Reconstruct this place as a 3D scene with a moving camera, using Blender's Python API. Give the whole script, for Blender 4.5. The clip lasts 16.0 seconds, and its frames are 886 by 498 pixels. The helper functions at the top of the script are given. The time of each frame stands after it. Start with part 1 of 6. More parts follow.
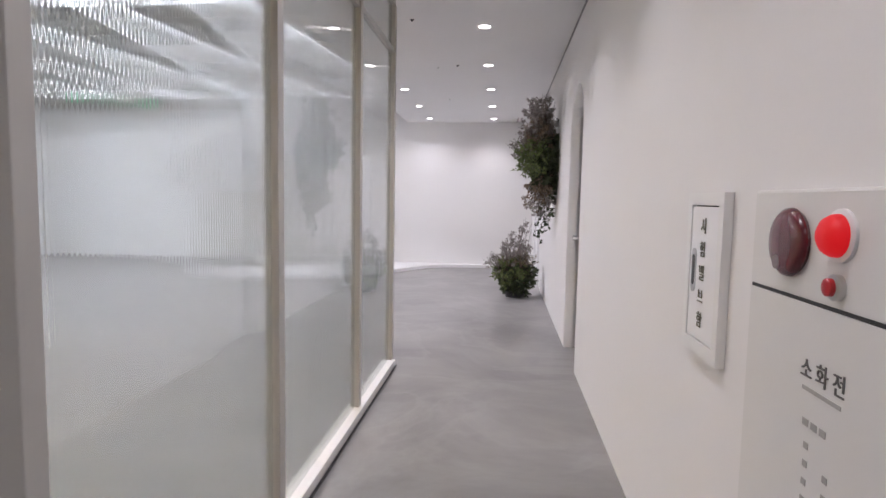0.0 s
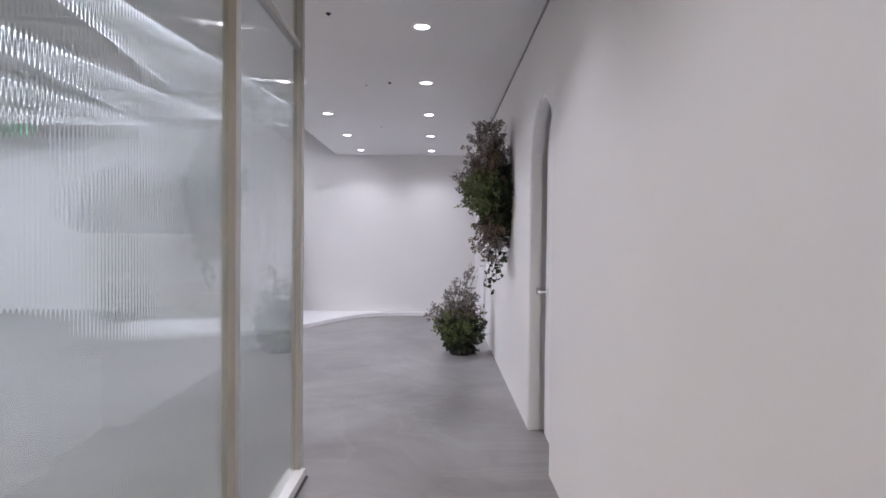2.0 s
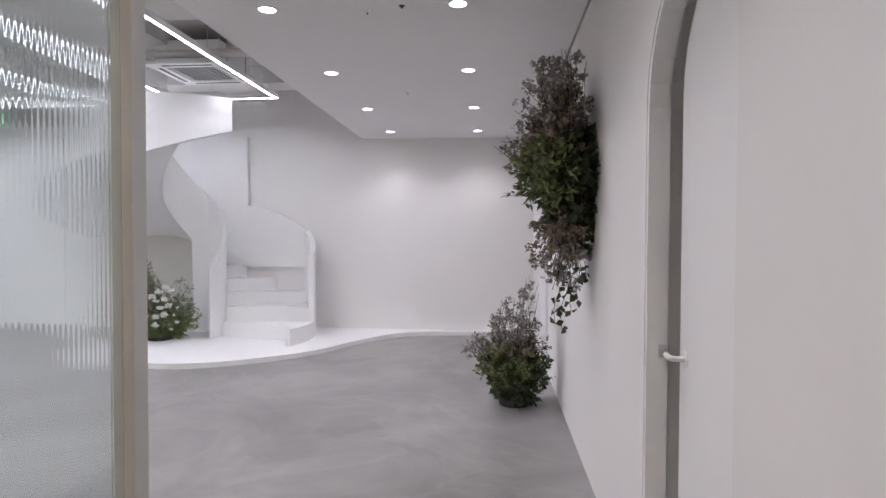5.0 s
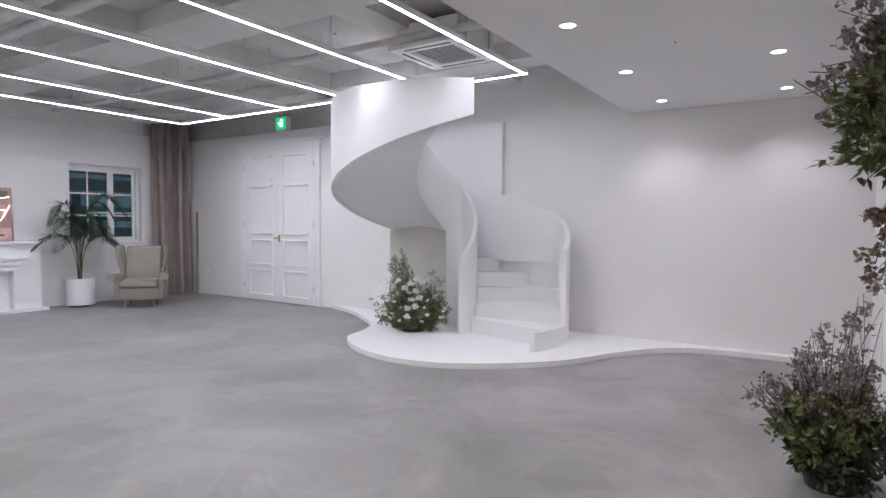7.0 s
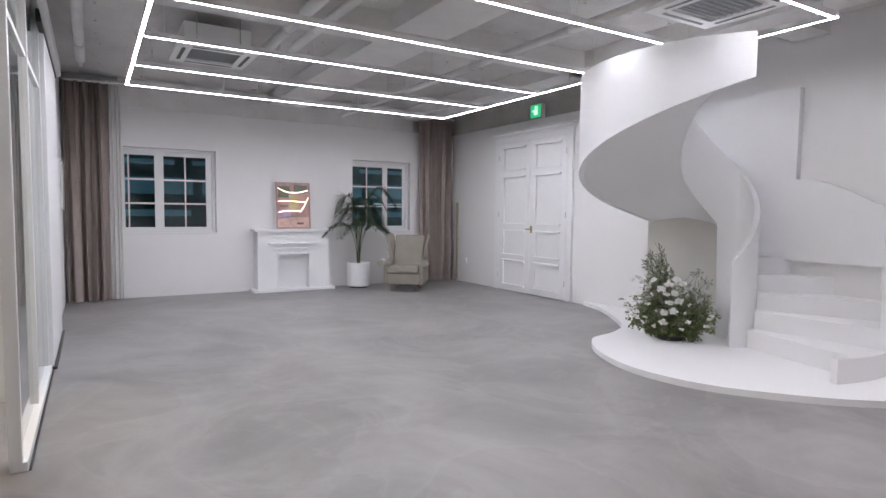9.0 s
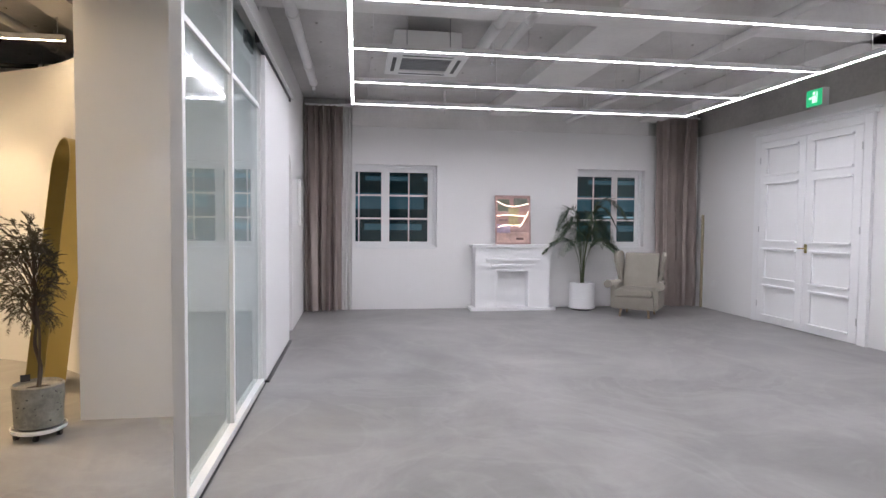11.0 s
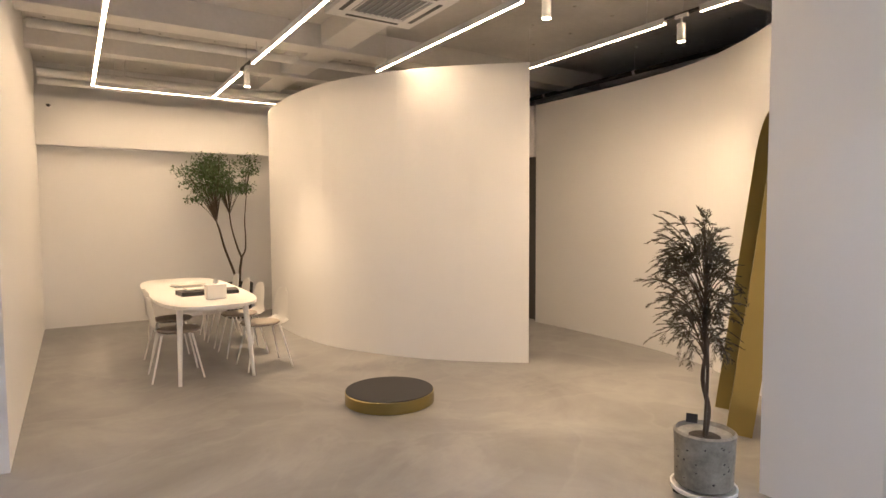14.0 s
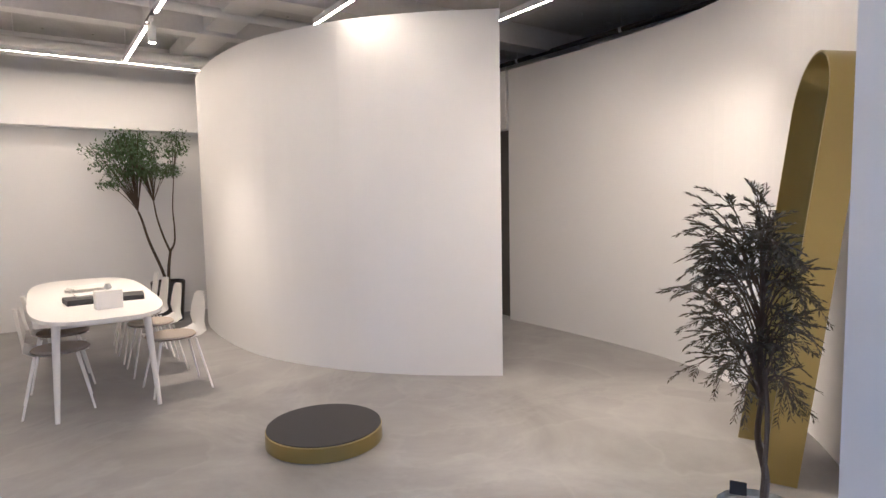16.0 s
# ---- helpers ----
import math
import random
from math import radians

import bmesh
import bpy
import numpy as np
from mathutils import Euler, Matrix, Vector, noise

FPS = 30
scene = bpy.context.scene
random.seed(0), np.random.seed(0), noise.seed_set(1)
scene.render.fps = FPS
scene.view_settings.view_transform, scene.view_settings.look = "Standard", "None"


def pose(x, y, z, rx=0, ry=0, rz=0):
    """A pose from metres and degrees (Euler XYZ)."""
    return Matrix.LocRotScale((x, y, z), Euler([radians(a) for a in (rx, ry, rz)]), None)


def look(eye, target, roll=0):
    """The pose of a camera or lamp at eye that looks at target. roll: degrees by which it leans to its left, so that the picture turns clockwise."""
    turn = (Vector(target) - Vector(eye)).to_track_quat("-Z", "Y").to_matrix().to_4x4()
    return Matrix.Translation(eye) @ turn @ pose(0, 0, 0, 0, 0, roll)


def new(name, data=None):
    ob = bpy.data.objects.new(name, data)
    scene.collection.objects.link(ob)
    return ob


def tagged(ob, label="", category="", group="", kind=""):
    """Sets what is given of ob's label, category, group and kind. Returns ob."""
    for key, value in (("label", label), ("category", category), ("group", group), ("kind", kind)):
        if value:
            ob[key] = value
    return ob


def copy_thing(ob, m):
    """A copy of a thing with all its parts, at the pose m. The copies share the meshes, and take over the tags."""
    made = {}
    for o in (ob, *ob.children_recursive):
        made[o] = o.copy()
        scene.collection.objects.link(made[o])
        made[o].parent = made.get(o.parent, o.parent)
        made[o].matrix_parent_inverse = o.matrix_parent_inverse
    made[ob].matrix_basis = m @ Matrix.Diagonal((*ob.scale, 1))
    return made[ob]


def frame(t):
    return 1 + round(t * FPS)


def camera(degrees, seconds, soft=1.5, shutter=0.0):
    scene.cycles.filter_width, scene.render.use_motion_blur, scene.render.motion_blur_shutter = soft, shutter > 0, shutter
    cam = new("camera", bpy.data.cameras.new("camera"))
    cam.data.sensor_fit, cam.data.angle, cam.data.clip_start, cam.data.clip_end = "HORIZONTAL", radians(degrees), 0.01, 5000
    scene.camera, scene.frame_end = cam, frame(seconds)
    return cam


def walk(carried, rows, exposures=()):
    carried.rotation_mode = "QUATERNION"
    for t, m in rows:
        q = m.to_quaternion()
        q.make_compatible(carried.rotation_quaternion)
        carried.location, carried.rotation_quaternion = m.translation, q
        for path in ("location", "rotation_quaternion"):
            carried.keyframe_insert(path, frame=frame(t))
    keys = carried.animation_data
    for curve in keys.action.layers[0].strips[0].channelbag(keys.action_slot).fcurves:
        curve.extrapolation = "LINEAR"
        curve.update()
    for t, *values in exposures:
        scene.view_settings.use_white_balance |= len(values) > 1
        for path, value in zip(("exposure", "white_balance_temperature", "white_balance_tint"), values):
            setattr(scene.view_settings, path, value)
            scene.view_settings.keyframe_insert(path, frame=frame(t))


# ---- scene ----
cam = camera(74.7, 16.0)
METRES, EYE, TILT, LEAN, TURN = 8.9, 1.386, 0.0, 0.0, 5.7
ROWS = [
    (0.0, 0.0, 0.0, 0.0, 0.09, -4.88, -1.06),
    (0.5, -0.001, 0.0392, 0.001, -2.76, -3.22, -0.87),
    (1.0, 0.0044, 0.0733, 0.0034, -4.36, -2.52, -0.8),
    (1.5, 0.0026, 0.1065, 0.0078, -5.84, -1.78, -0.56),
    (2.0, 0.006, 0.1368, 0.0062, -6.17, -1.13, -0.59),
    (2.5, 0.0109, 0.1713, 0.0055, -6.61, -1.07, -0.5),
    (3.0, 0.0135, 0.2101, 0.0075, -6.89, -1.1, -0.35),
    (5.5, 0.0473, 0.3991, 0.0124, 4.22, -1.59, -0.18),
    (6.0, 0.055, 0.4327, 0.0129, 11.07, -2.11, -0.15),
    (6.5, 0.0639, 0.4607, 0.0143, 19.28, -2.29, -0.24),
    (7.0, 0.0621, 0.4873, 0.0148, 27.2, -2.46, -0.4),
    (7.5, 0.0593, 0.5105, 0.0146, 35.36, -2.72, -0.66),
    (8.0, 0.061, 0.536, 0.0153, 41.45, -3.06, -0.73),
    (8.5, 0.0543, 0.5488, 0.015, 46.62, -3.32, -0.65),
    (9.0, 0.0439, 0.5549, 0.0148, 53.12, -3.58, -0.56),
    (11.5, -0.073, 0.631, 0.0184, 82.93, -2.24, -0.53),
    (12.0, -0.1079, 0.6339, 0.0166, 91.96, -2.27, -0.58),
    (12.5, -0.1424, 0.6312, 0.0177, 103.67, -2.63, -0.58),
    (13.0, -0.1758, 0.6287, 0.0179, 116.71, -2.75, -0.52),
    (13.5, -0.2022, 0.6125, 0.0193, 129.78, -3.02, -0.23),
    (14.0, -0.2242, 0.5971, 0.02, 141.73, -3.26, 0.3),
    (14.5, -0.2461, 0.5845, 0.02, 149.07, -3.63, 0.81),
    (15.0, -0.2628, 0.5594, 0.018, 149.64, -4.09, 1.08),
    (15.5, -0.2865, 0.5319, 0.0177, 145.33, -4.64, 1.19),
    (16.0, -0.3173, 0.5116, 0.019, 139.16, -4.85, 1.08),
]
EXPOSURES = [(0.0, 0.28, 6350, 20), (0.5, 0.16, 6220, 20), (2.0, 0.05, 6050, 20), (3.2, 0.0, 6150, 19), (5.5, 0.0, 6350, 19), (7.5, -0.13, 6250, 18), (9.0, -0.12, 6400, 18), (11.5, -0.03, 6450, 18), (13.0, -0.02, 6600, 20), (14.5, -0.04, 5850, 23), (16.0, 0.0, 4950, 22)]
walk(cam, [(t, pose(0, 0, EYE, TILT, LEAN, TURN) @ pose(METRES * x, METRES * y, METRES * z, 90 + pitch, roll, yaw)) for t, x, y, z, yaw, pitch, roll in ROWS], EXPOSURES)

# ---- light and exposure ----
world = bpy.data.worlds.new("night")
scene.world = world
world.use_nodes = True
world.node_tree.nodes["Background"].inputs[0].default_value = (0.10, 0.22, 0.26, 1)
world.node_tree.nodes["Background"].inputs[1].default_value = 0.12

STUDIO_LED = (82.0, (0.93, 0.96, 1.0))
WARM_LED = (90.0, (1.0, 0.75, 0.42))
DOWN_WATT, DOWN_COLOUR = 8.4, (1.0, 0.985, 1.0)
SPOT_WATT, SPOT_COLOUR = 68.0, (1.0, 0.75, 0.42)


# ---- materials ----
def nodes_of(name):
    m = bpy.data.materials.new(name)
    m.use_nodes = True
    nt = m.node_tree
    return m, nt, nt.nodes["Principled BSDF"]


def node(nt, kind, **values):
    n = nt.nodes.new(kind)
    for key, value in values.items():
        n.inputs[key].default_value = value
    return n


def surface(name, colour, rough=0.6, metal=0.0, spread=0.06, scale=1.5, grain=60.0, bump=0.08, depth=0.002, per_object=0.0, coat=0.0, rough_spread=0.1):
    """A paint, stone, cloth or metal: large soft blotches and fine grain in colour, gloss and relief."""
    m, nt, b = nodes_of(name)
    link = nt.links.new
    co = nt.nodes.new("ShaderNodeTexCoord")
    big = node(nt, "ShaderNodeTexNoise", Scale=scale, Detail=5.0, Roughness=0.6)
    fine = node(nt, "ShaderNodeTexNoise", Scale=grain, Detail=3.0, Roughness=0.6)
    link(co.outputs["Object"], big.inputs["Vector"])
    link(co.outputs["Object"], fine.inputs["Vector"])
    mix = nt.nodes.new("ShaderNodeMath")
    mix.operation = "MULTIPLY_ADD"
    link(fine.outputs["Fac"], mix.inputs[0])
    mix.inputs[1].default_value = 0.35
    link(big.outputs["Fac"], mix.inputs[2])
    ramp = nt.nodes.new("ShaderNodeMapRange")
    link(mix.outputs[0], ramp.inputs["Value"])
    ramp.inputs["From Min"].default_value, ramp.inputs["From Max"].default_value = 0.4, 0.95
    ramp.inputs["To Min"].default_value, ramp.inputs["To Max"].default_value = 1 - spread, 1 + spread
    out = ramp.outputs["Result"]
    if per_object:
        info = nt.nodes.new("ShaderNodeObjectInfo")
        r2 = nt.nodes.new("ShaderNodeMapRange")
        link(info.outputs["Random"], r2.inputs["Value"])
        r2.inputs["To Min"].default_value, r2.inputs["To Max"].default_value = 1 - per_object, 1 + per_object
        mul = nt.nodes.new("ShaderNodeMath")
        mul.operation = "MULTIPLY"
        link(out, mul.inputs[0])
        link(r2.outputs["Result"], mul.inputs[1])
        out = mul.outputs[0]
    tint = nt.nodes.new("ShaderNodeVectorMath")
    tint.operation = "SCALE"
    tint.inputs[0].default_value = colour
    link(out, tint.inputs["Scale"])
    link(tint.outputs[0], b.inputs["Base Color"])
    rr = nt.nodes.new("ShaderNodeMapRange")
    link(big.outputs["Fac"], rr.inputs["Value"])
    rr.inputs["To Min"].default_value, rr.inputs["To Max"].default_value = max(rough - rough_spread, 0.02), min(rough + rough_spread, 1)
    link(rr.outputs["Result"], b.inputs["Roughness"])
    b.inputs["Metallic"].default_value = metal
    b.inputs["Coat Weight"].default_value = coat
    if bump:
        bp = node(nt, "ShaderNodeBump", Strength=bump, Distance=depth)
        link(mix.outputs[0], bp.inputs["Height"])
        link(bp.outputs["Normal"], b.inputs["Normal"])
    return m


def glow(name, colour, strength):
    m, nt, b = nodes_of(name)
    b.inputs["Base Color"].default_value = (*[0.5 * c for c in colour], 1)
    b.inputs["Emission Color"].default_value = (*colour, 1)
    b.inputs["Emission Strength"].default_value = strength
    return m


def microcement():
    """Trowelled cement floor: cloudy patches, faint pale trowel edges and fine scratches."""
    m, nt, b = nodes_of("microcement")
    link = nt.links.new
    co = nt.nodes.new("ShaderNodeTexCoord")
    cloud = node(nt, "ShaderNodeTexNoise", Scale=0.9, Detail=6.0, Roughness=0.62, Distortion=0.6)
    patch = node(nt, "ShaderNodeTexVoronoi", Scale=0.75)
    patch.feature = "SMOOTH_F1"
    patch.inputs["Smoothness"].default_value = 0.35
    warp = node(nt, "ShaderNodeTexNoise", Scale=1.3, Detail=4.0)
    fine = node(nt, "ShaderNodeTexNoise", Scale=45.0, Detail=4.0, Roughness=0.7)
    add = nt.nodes.new("ShaderNodeVectorMath")
    add.operation = "MULTIPLY_ADD"
    add.inputs[1].default_value = (0.9, 0.9, 0.9)
    link(co.outputs["Object"], cloud.inputs["Vector"])
    link(co.outputs["Object"], warp.inputs["Vector"])
    link(co.outputs["Object"], fine.inputs["Vector"])
    link(warp.outputs["Color"], add.inputs[0])
    link(co.outputs["Object"], add.inputs[2])
    link(add.outputs[0], patch.inputs["Vector"])
    edge = node(nt, "ShaderNodeTexNoise", Scale=0.55, Detail=5.0, Roughness=0.55, Distortion=1.6)
    link(co.outputs["Object"], edge.inputs["Vector"])
    vein = nt.nodes.new("ShaderNodeValToRGB")
    vein.color_ramp.elements[0].position, vein.color_ramp.elements[0].color = 0.470, (0, 0, 0, 1)
    vein.color_ramp.elements[1].position, vein.color_ramp.elements[1].color = 0.60, (0, 0, 0, 1)
    for p, v in ((0.500, 1.0), (0.520, 0.55)):
        vein.color_ramp.elements.new(p).color = (v, v, v, 1)
    link(edge.outputs["Fac"], vein.inputs["Fac"])
    tone = nt.nodes.new("ShaderNodeValToRGB")
    tone.color_ramp.elements[0].position, tone.color_ramp.elements[0].color = 0.32, (0.172, 0.166, 0.161, 1)
    tone.color_ramp.elements[1].position, tone.color_ramp.elements[1].color = 0.68, (0.320, 0.311, 0.304, 1)
    link(cloud.outputs["Fac"], tone.inputs["Fac"])
    blotch = nt.nodes.new("ShaderNodeMapRange")
    blotch.inputs["To Min"].default_value, blotch.inputs["To Max"].default_value = 0.91, 1.07
    link(patch.outputs["Distance"], blotch.inputs["Value"])
    sc = nt.nodes.new("ShaderNodeVectorMath")
    sc.operation = "SCALE"
    link(tone.outputs["Color"], sc.inputs[0])
    link(blotch.outputs["Result"], sc.inputs["Scale"])
    pale = nt.nodes.new("ShaderNodeMix")
    pale.data_type = "RGBA"
    weak = nt.nodes.new("ShaderNodeMath")
    weak.operation = "MULTIPLY"
    weak.inputs[1].default_value = 0.13
    link(vein.outputs["Color"], weak.inputs[0])
    link(weak.outputs[0], pale.inputs["Factor"])
    link(sc.outputs[0], pale.inputs["A"])
    pale.inputs["B"].default_value = (0.47, 0.455, 0.44, 1)
    link(pale.outputs["Result"], b.inputs["Base Color"])
    rg = nt.nodes.new("ShaderNodeMapRange")
    rg.inputs["To Min"].default_value, rg.inputs["To Max"].default_value = 0.27, 0.54
    link(cloud.outputs["Fac"], rg.inputs["Value"])
    link(rg.outputs["Result"], b.inputs["Roughness"])
    bp = node(nt, "ShaderNodeBump", Strength=0.12, Distance=0.002)
    link(fine.outputs["Fac"], bp.inputs["Height"])
    link(bp.outputs["Normal"], b.inputs["Normal"])
    return m


def reeded_glass(name, axis, rough, ribs, colour, relief):
    """Frosted, finely reeded partition glass with a smooth front that mirrors."""
    m, nt, b = nodes_of(name)
    link = nt.links.new
    b.inputs["Base Color"].default_value = (*colour, 1)
    b.inputs["Transmission Weight"].default_value = 0.93
    b.inputs["Roughness"].default_value = rough
    b.inputs["IOR"].default_value = 1.3
    b.inputs["Coat Weight"].default_value = 1.0
    b.inputs["Coat Roughness"].default_value = 0.02
    co = nt.nodes.new("ShaderNodeTexCoord")
    wave = node(nt, "ShaderNodeTexWave", Scale=ribs, Distortion=0.0)
    wave.bands_direction = axis
    link(co.outputs["Object"], wave.inputs["Vector"])
    bp = node(nt, "ShaderNodeBump", Strength=relief, Distance=0.003)
    link(wave.outputs["Fac"], bp.inputs["Height"])
    link(bp.outputs["Normal"], b.inputs["Normal"])
    return m


def concrete():
    m = surface("painted_concrete", (0.59, 0.575, 0.56), 0.8, spread=0.16, scale=1.1, grain=22, bump=0.35, depth=0.006)
    return m


WHITE = surface("white_wall_paint", (0.80, 0.79, 0.785), 0.62, spread=0.018, scale=0.7, grain=90, bump=0.10, depth=0.0015)
STAIR_WHITE = surface("white_stair_plaster", (0.82, 0.82, 0.825), 0.55, spread=0.02, scale=1.2, grain=70, bump=0.08)
CEILING = surface("grey_white_ceiling_paint", (0.81, 0.805, 0.805), 0.75, spread=0.02, scale=0.8, grain=80, bump=0.06)
CONCRETE = concrete()
BEAM_WHITE = surface("white_washed_beam", (0.72, 0.705, 0.69), 0.75, spread=0.1, scale=1.5, grain=25, bump=0.25, depth=0.004)
BARE = surface("bare_concrete", (0.50, 0.48, 0.455), 0.85, spread=0.25, scale=1.4, grain=18, bump=0.5, depth=0.008)
FLOOR = microcement()
FRAME_WHITE = surface("white_coated_metal", (0.80, 0.80, 0.79), 0.35, spread=0.02, grain=120, bump=0.03)
# darker copy of the frame metal, with the corridor side's shade in its colour
FRAME_SHADED = surface("shaded_coated_metal", (0.47, 0.46, 0.435), 0.4, spread=0.03, grain=120, bump=0.03)
DOOR_WHITE = surface("white_door_lacquer", (0.83, 0.83, 0.835), 0.4, spread=0.015, scale=2, grain=50, bump=0.05)
PIPE_WHITE = surface("white_painted_pipe", (0.72, 0.71, 0.70), 0.5, spread=0.08, scale=4, bump=0.1)
BLACK = surface("black_plastic", (0.02, 0.02, 0.022), 0.45, spread=0.2, bump=0.05)
DARK = surface("door_gap_darkness", (0.035, 0.033, 0.03), 0.9, spread=0.2)
GLASS_Y = reeded_glass("reeded_partition_glass", "Y", 0.03, 20.0, (0.84, 0.905, 0.90), 0.075)
GLASS_X = reeded_glass("frosted_partition_glass", "X", 0.12, 18.0, (0.64, 0.775, 0.775), 0.02)
LED_COOL = glow("cool_led_diffuser", STUDIO_LED[1], STUDIO_LED[0])
LED_WARM = glow("warm_led_diffuser", WARM_LED[1], WARM_LED[0])
DISC = glow("downlight_lens", (1, 0.98, 0.95), 9.0)


# ---- builders ----
def part(name, bm, material, parent=None, label="", smooth=False):
    me = bpy.data.meshes.new(name)
    bmesh.ops.recalc_face_normals(bm, faces=bm.faces)
    if smooth:
        for f in bm.faces:
            f.smooth = True
    bm.to_mesh(me)
    bm.free()
    if material:
        me.materials.append(material)
    if smooth:
        me.set_sharp_from_angle(angle=radians(40))
    ob = new(name, me)
    if parent:
        ob.parent = parent
    return tagged(ob, label)


def thing(name, label, category, at=(0, 0, 0), turn=0.0, group="", kind=""):
    e = new(name)
    e.empty_display_size = 0.1
    e.matrix_basis = pose(*at, 0, 0, turn)
    return tagged(e, label, category, group, kind)


def structure(name, bm, material, label, smooth=False):
    return tagged(part(name, bm, material, None, label, smooth), "", "", "", "structure")


def box(bm, x0, x1, y0, y1, z0, z1, bevel=0.0):
    vs = [bm.verts.new((x, y, z)) for z in (z0, z1) for x, y in ((x0, y0), (x1, y0), (x1, y1), (x0, y1))]
    fs = [bm.faces.new([vs[i] for i in q]) for q in ((3, 2, 1, 0), (4, 5, 6, 7), (0, 1, 5, 4), (1, 2, 6, 5), (2, 3, 7, 6), (3, 0, 4, 7))]
    if bevel:
        es = list({e for f in fs for e in f.edges})
        bmesh.ops.bevel(bm, geom=es, offset=bevel, segments=2, affect="EDGES", profile=0.6)
    return bm


def boxed(*args, bevel=0.0):
    return box(bmesh.new(), *args, bevel=bevel)


def prism(bm, pts, axis, a, b):
    """Extrudes a flat outline, given in the two other axes in order, from a to b along axis."""
    def at(p, v):
        return {"x": (v, p[0], p[1]), "y": (p[0], v, p[1]), "z": (p[0], p[1], v)}[axis]
    lo = [bm.verts.new(at(p, a)) for p in pts]
    hi = [bm.verts.new(at(p, b)) for p in pts]
    n = len(pts)
    bm.faces.new(lo[::-1])
    bm.faces.new(hi)
    for i in range(n):
        bm.faces.new((lo[i], lo[(i + 1) % n], hi[(i + 1) % n], hi[i]))
    return bm


def tube(bm, path, radius, sides=10, caps=True):
    """A round bar along a path; radius may be a list, one for each point."""
    pts = [Vector(p) for p in path]
    rings = []
    steep = max(abs((b - a).normalized().z) for a, b in zip(pts, pts[1:]))
    ref = Vector((1, 0.13, 0.02)) if steep > 0.8 else Vector((0, 0, 1))
    for i, p in enumerate(pts):
        d = (pts[min(i + 1, len(pts) - 1)] - pts[max(i - 1, 0)]).normalized()
        u = d.cross(ref).normalized()
        v = d.cross(u)
        r = radius[i] if isinstance(radius, (list, tuple)) else radius
        rings.append([bm.verts.new(p + r * (math.cos(k * math.tau / sides) * u + math.sin(k * math.tau / sides) * v)) for k in range(sides)])
    for a, b in zip(rings, rings[1:]):
        for k in range(sides):
            bm.faces.new((a[k], a[(k + 1) % sides], b[(k + 1) % sides], b[k]))
    if caps:
        bm.faces.new(rings[0][::-1])
        bm.faces.new(rings[-1])
    return bm


def lathe(bm, profile, sides=32, cx=0.0, cy=0.0):
    """Turns (radius, height) pairs round a vertical axis."""
    rings = []
    for r, z in profile:
        if r < 1e-5:
            rings.append([bm.verts.new((cx, cy, z))])
        else:
            rings.append([bm.verts.new((cx + r * math.cos(k * math.tau / sides), cy + r * math.sin(k * math.tau / sides), z)) for k in range(sides)])
    for a, b in zip(rings, rings[1:]):
        for k in range(sides):
            q = [a[k % len(a)], a[(k + 1) % len(a)], b[(k + 1) % len(b)], b[k % len(b)]]
            q = list(dict.fromkeys(q))
            if len(q) > 2:
                bm.faces.new(q)
    return bm


def strip_wall(bm, path, thick, z0, z1):
    """A wall of even thickness along a plan path."""
    n = len(path)
    left, right = [], []
    for i, p in enumerate(path):
        a, b = Vector(path[max(i - 1, 0)]), Vector(path[min(i + 1, n - 1)])
        d = (b - a).normalized()
        nrm = Vector((-d.y, d.x)) * thick / 2
        left.append(Vector(p) + nrm)
        right.append(Vector(p) - nrm)
    return prism(bm, [tuple(p) for p in left + right[::-1]], "z", z0, z1)


def smooth_path(points, steps=8):
    """A Catmull-Rom curve through plan or space points."""
    pts = [Vector(p) for p in points]
    pts = [2 * pts[0] - pts[1]] + pts + [2 * pts[-1] - pts[-2]]
    out = []
    for i in range(1, len(pts) - 2):
        p0, p1, p2, p3 = pts[i - 1:i + 3]
        for k in range(steps):
            t = k / steps
            out.append(0.5 * (2 * p1 + (p2 - p0) * t + (2 * p0 - 5 * p1 + 4 * p2 - p3) * t * t + (3 * p1 - p0 - 3 * p2 + p3) * t ** 3))
    return [tuple(p) for p in out + [pts[-2]]]


def arch_points(a, b, z_top, n=14):
    """The outline of a round-headed opening between a and b, from the foot at a to the foot at b."""
    r = (b - a) / 2
    return [(a, 0.0)] + [((a + b) / 2 - r * math.cos(k * math.pi / n), z_top - r + r * math.sin(k * math.pi / n)) for k in range(n + 1)] + [(b, 0.0)]


# ---- the setting: plan in metres ----
EAST, NORTH, SOUTH, WEST = 0.62, 12.0, 4.57, -11.34
DROP_Z, LED_Z, SLAB_Z, WHITE_TOP = 2.956, 3.256, 3.72, 3.25
DROP_X = -1.97
GLASS_XC, GLASS_END = -0.905, 4.69

structure("floor", boxed(-11.8, 1.6, -8.0, 12.4, -0.2, 0.0), FLOOR, "grey trowelled microcement floor with cloudy patches")

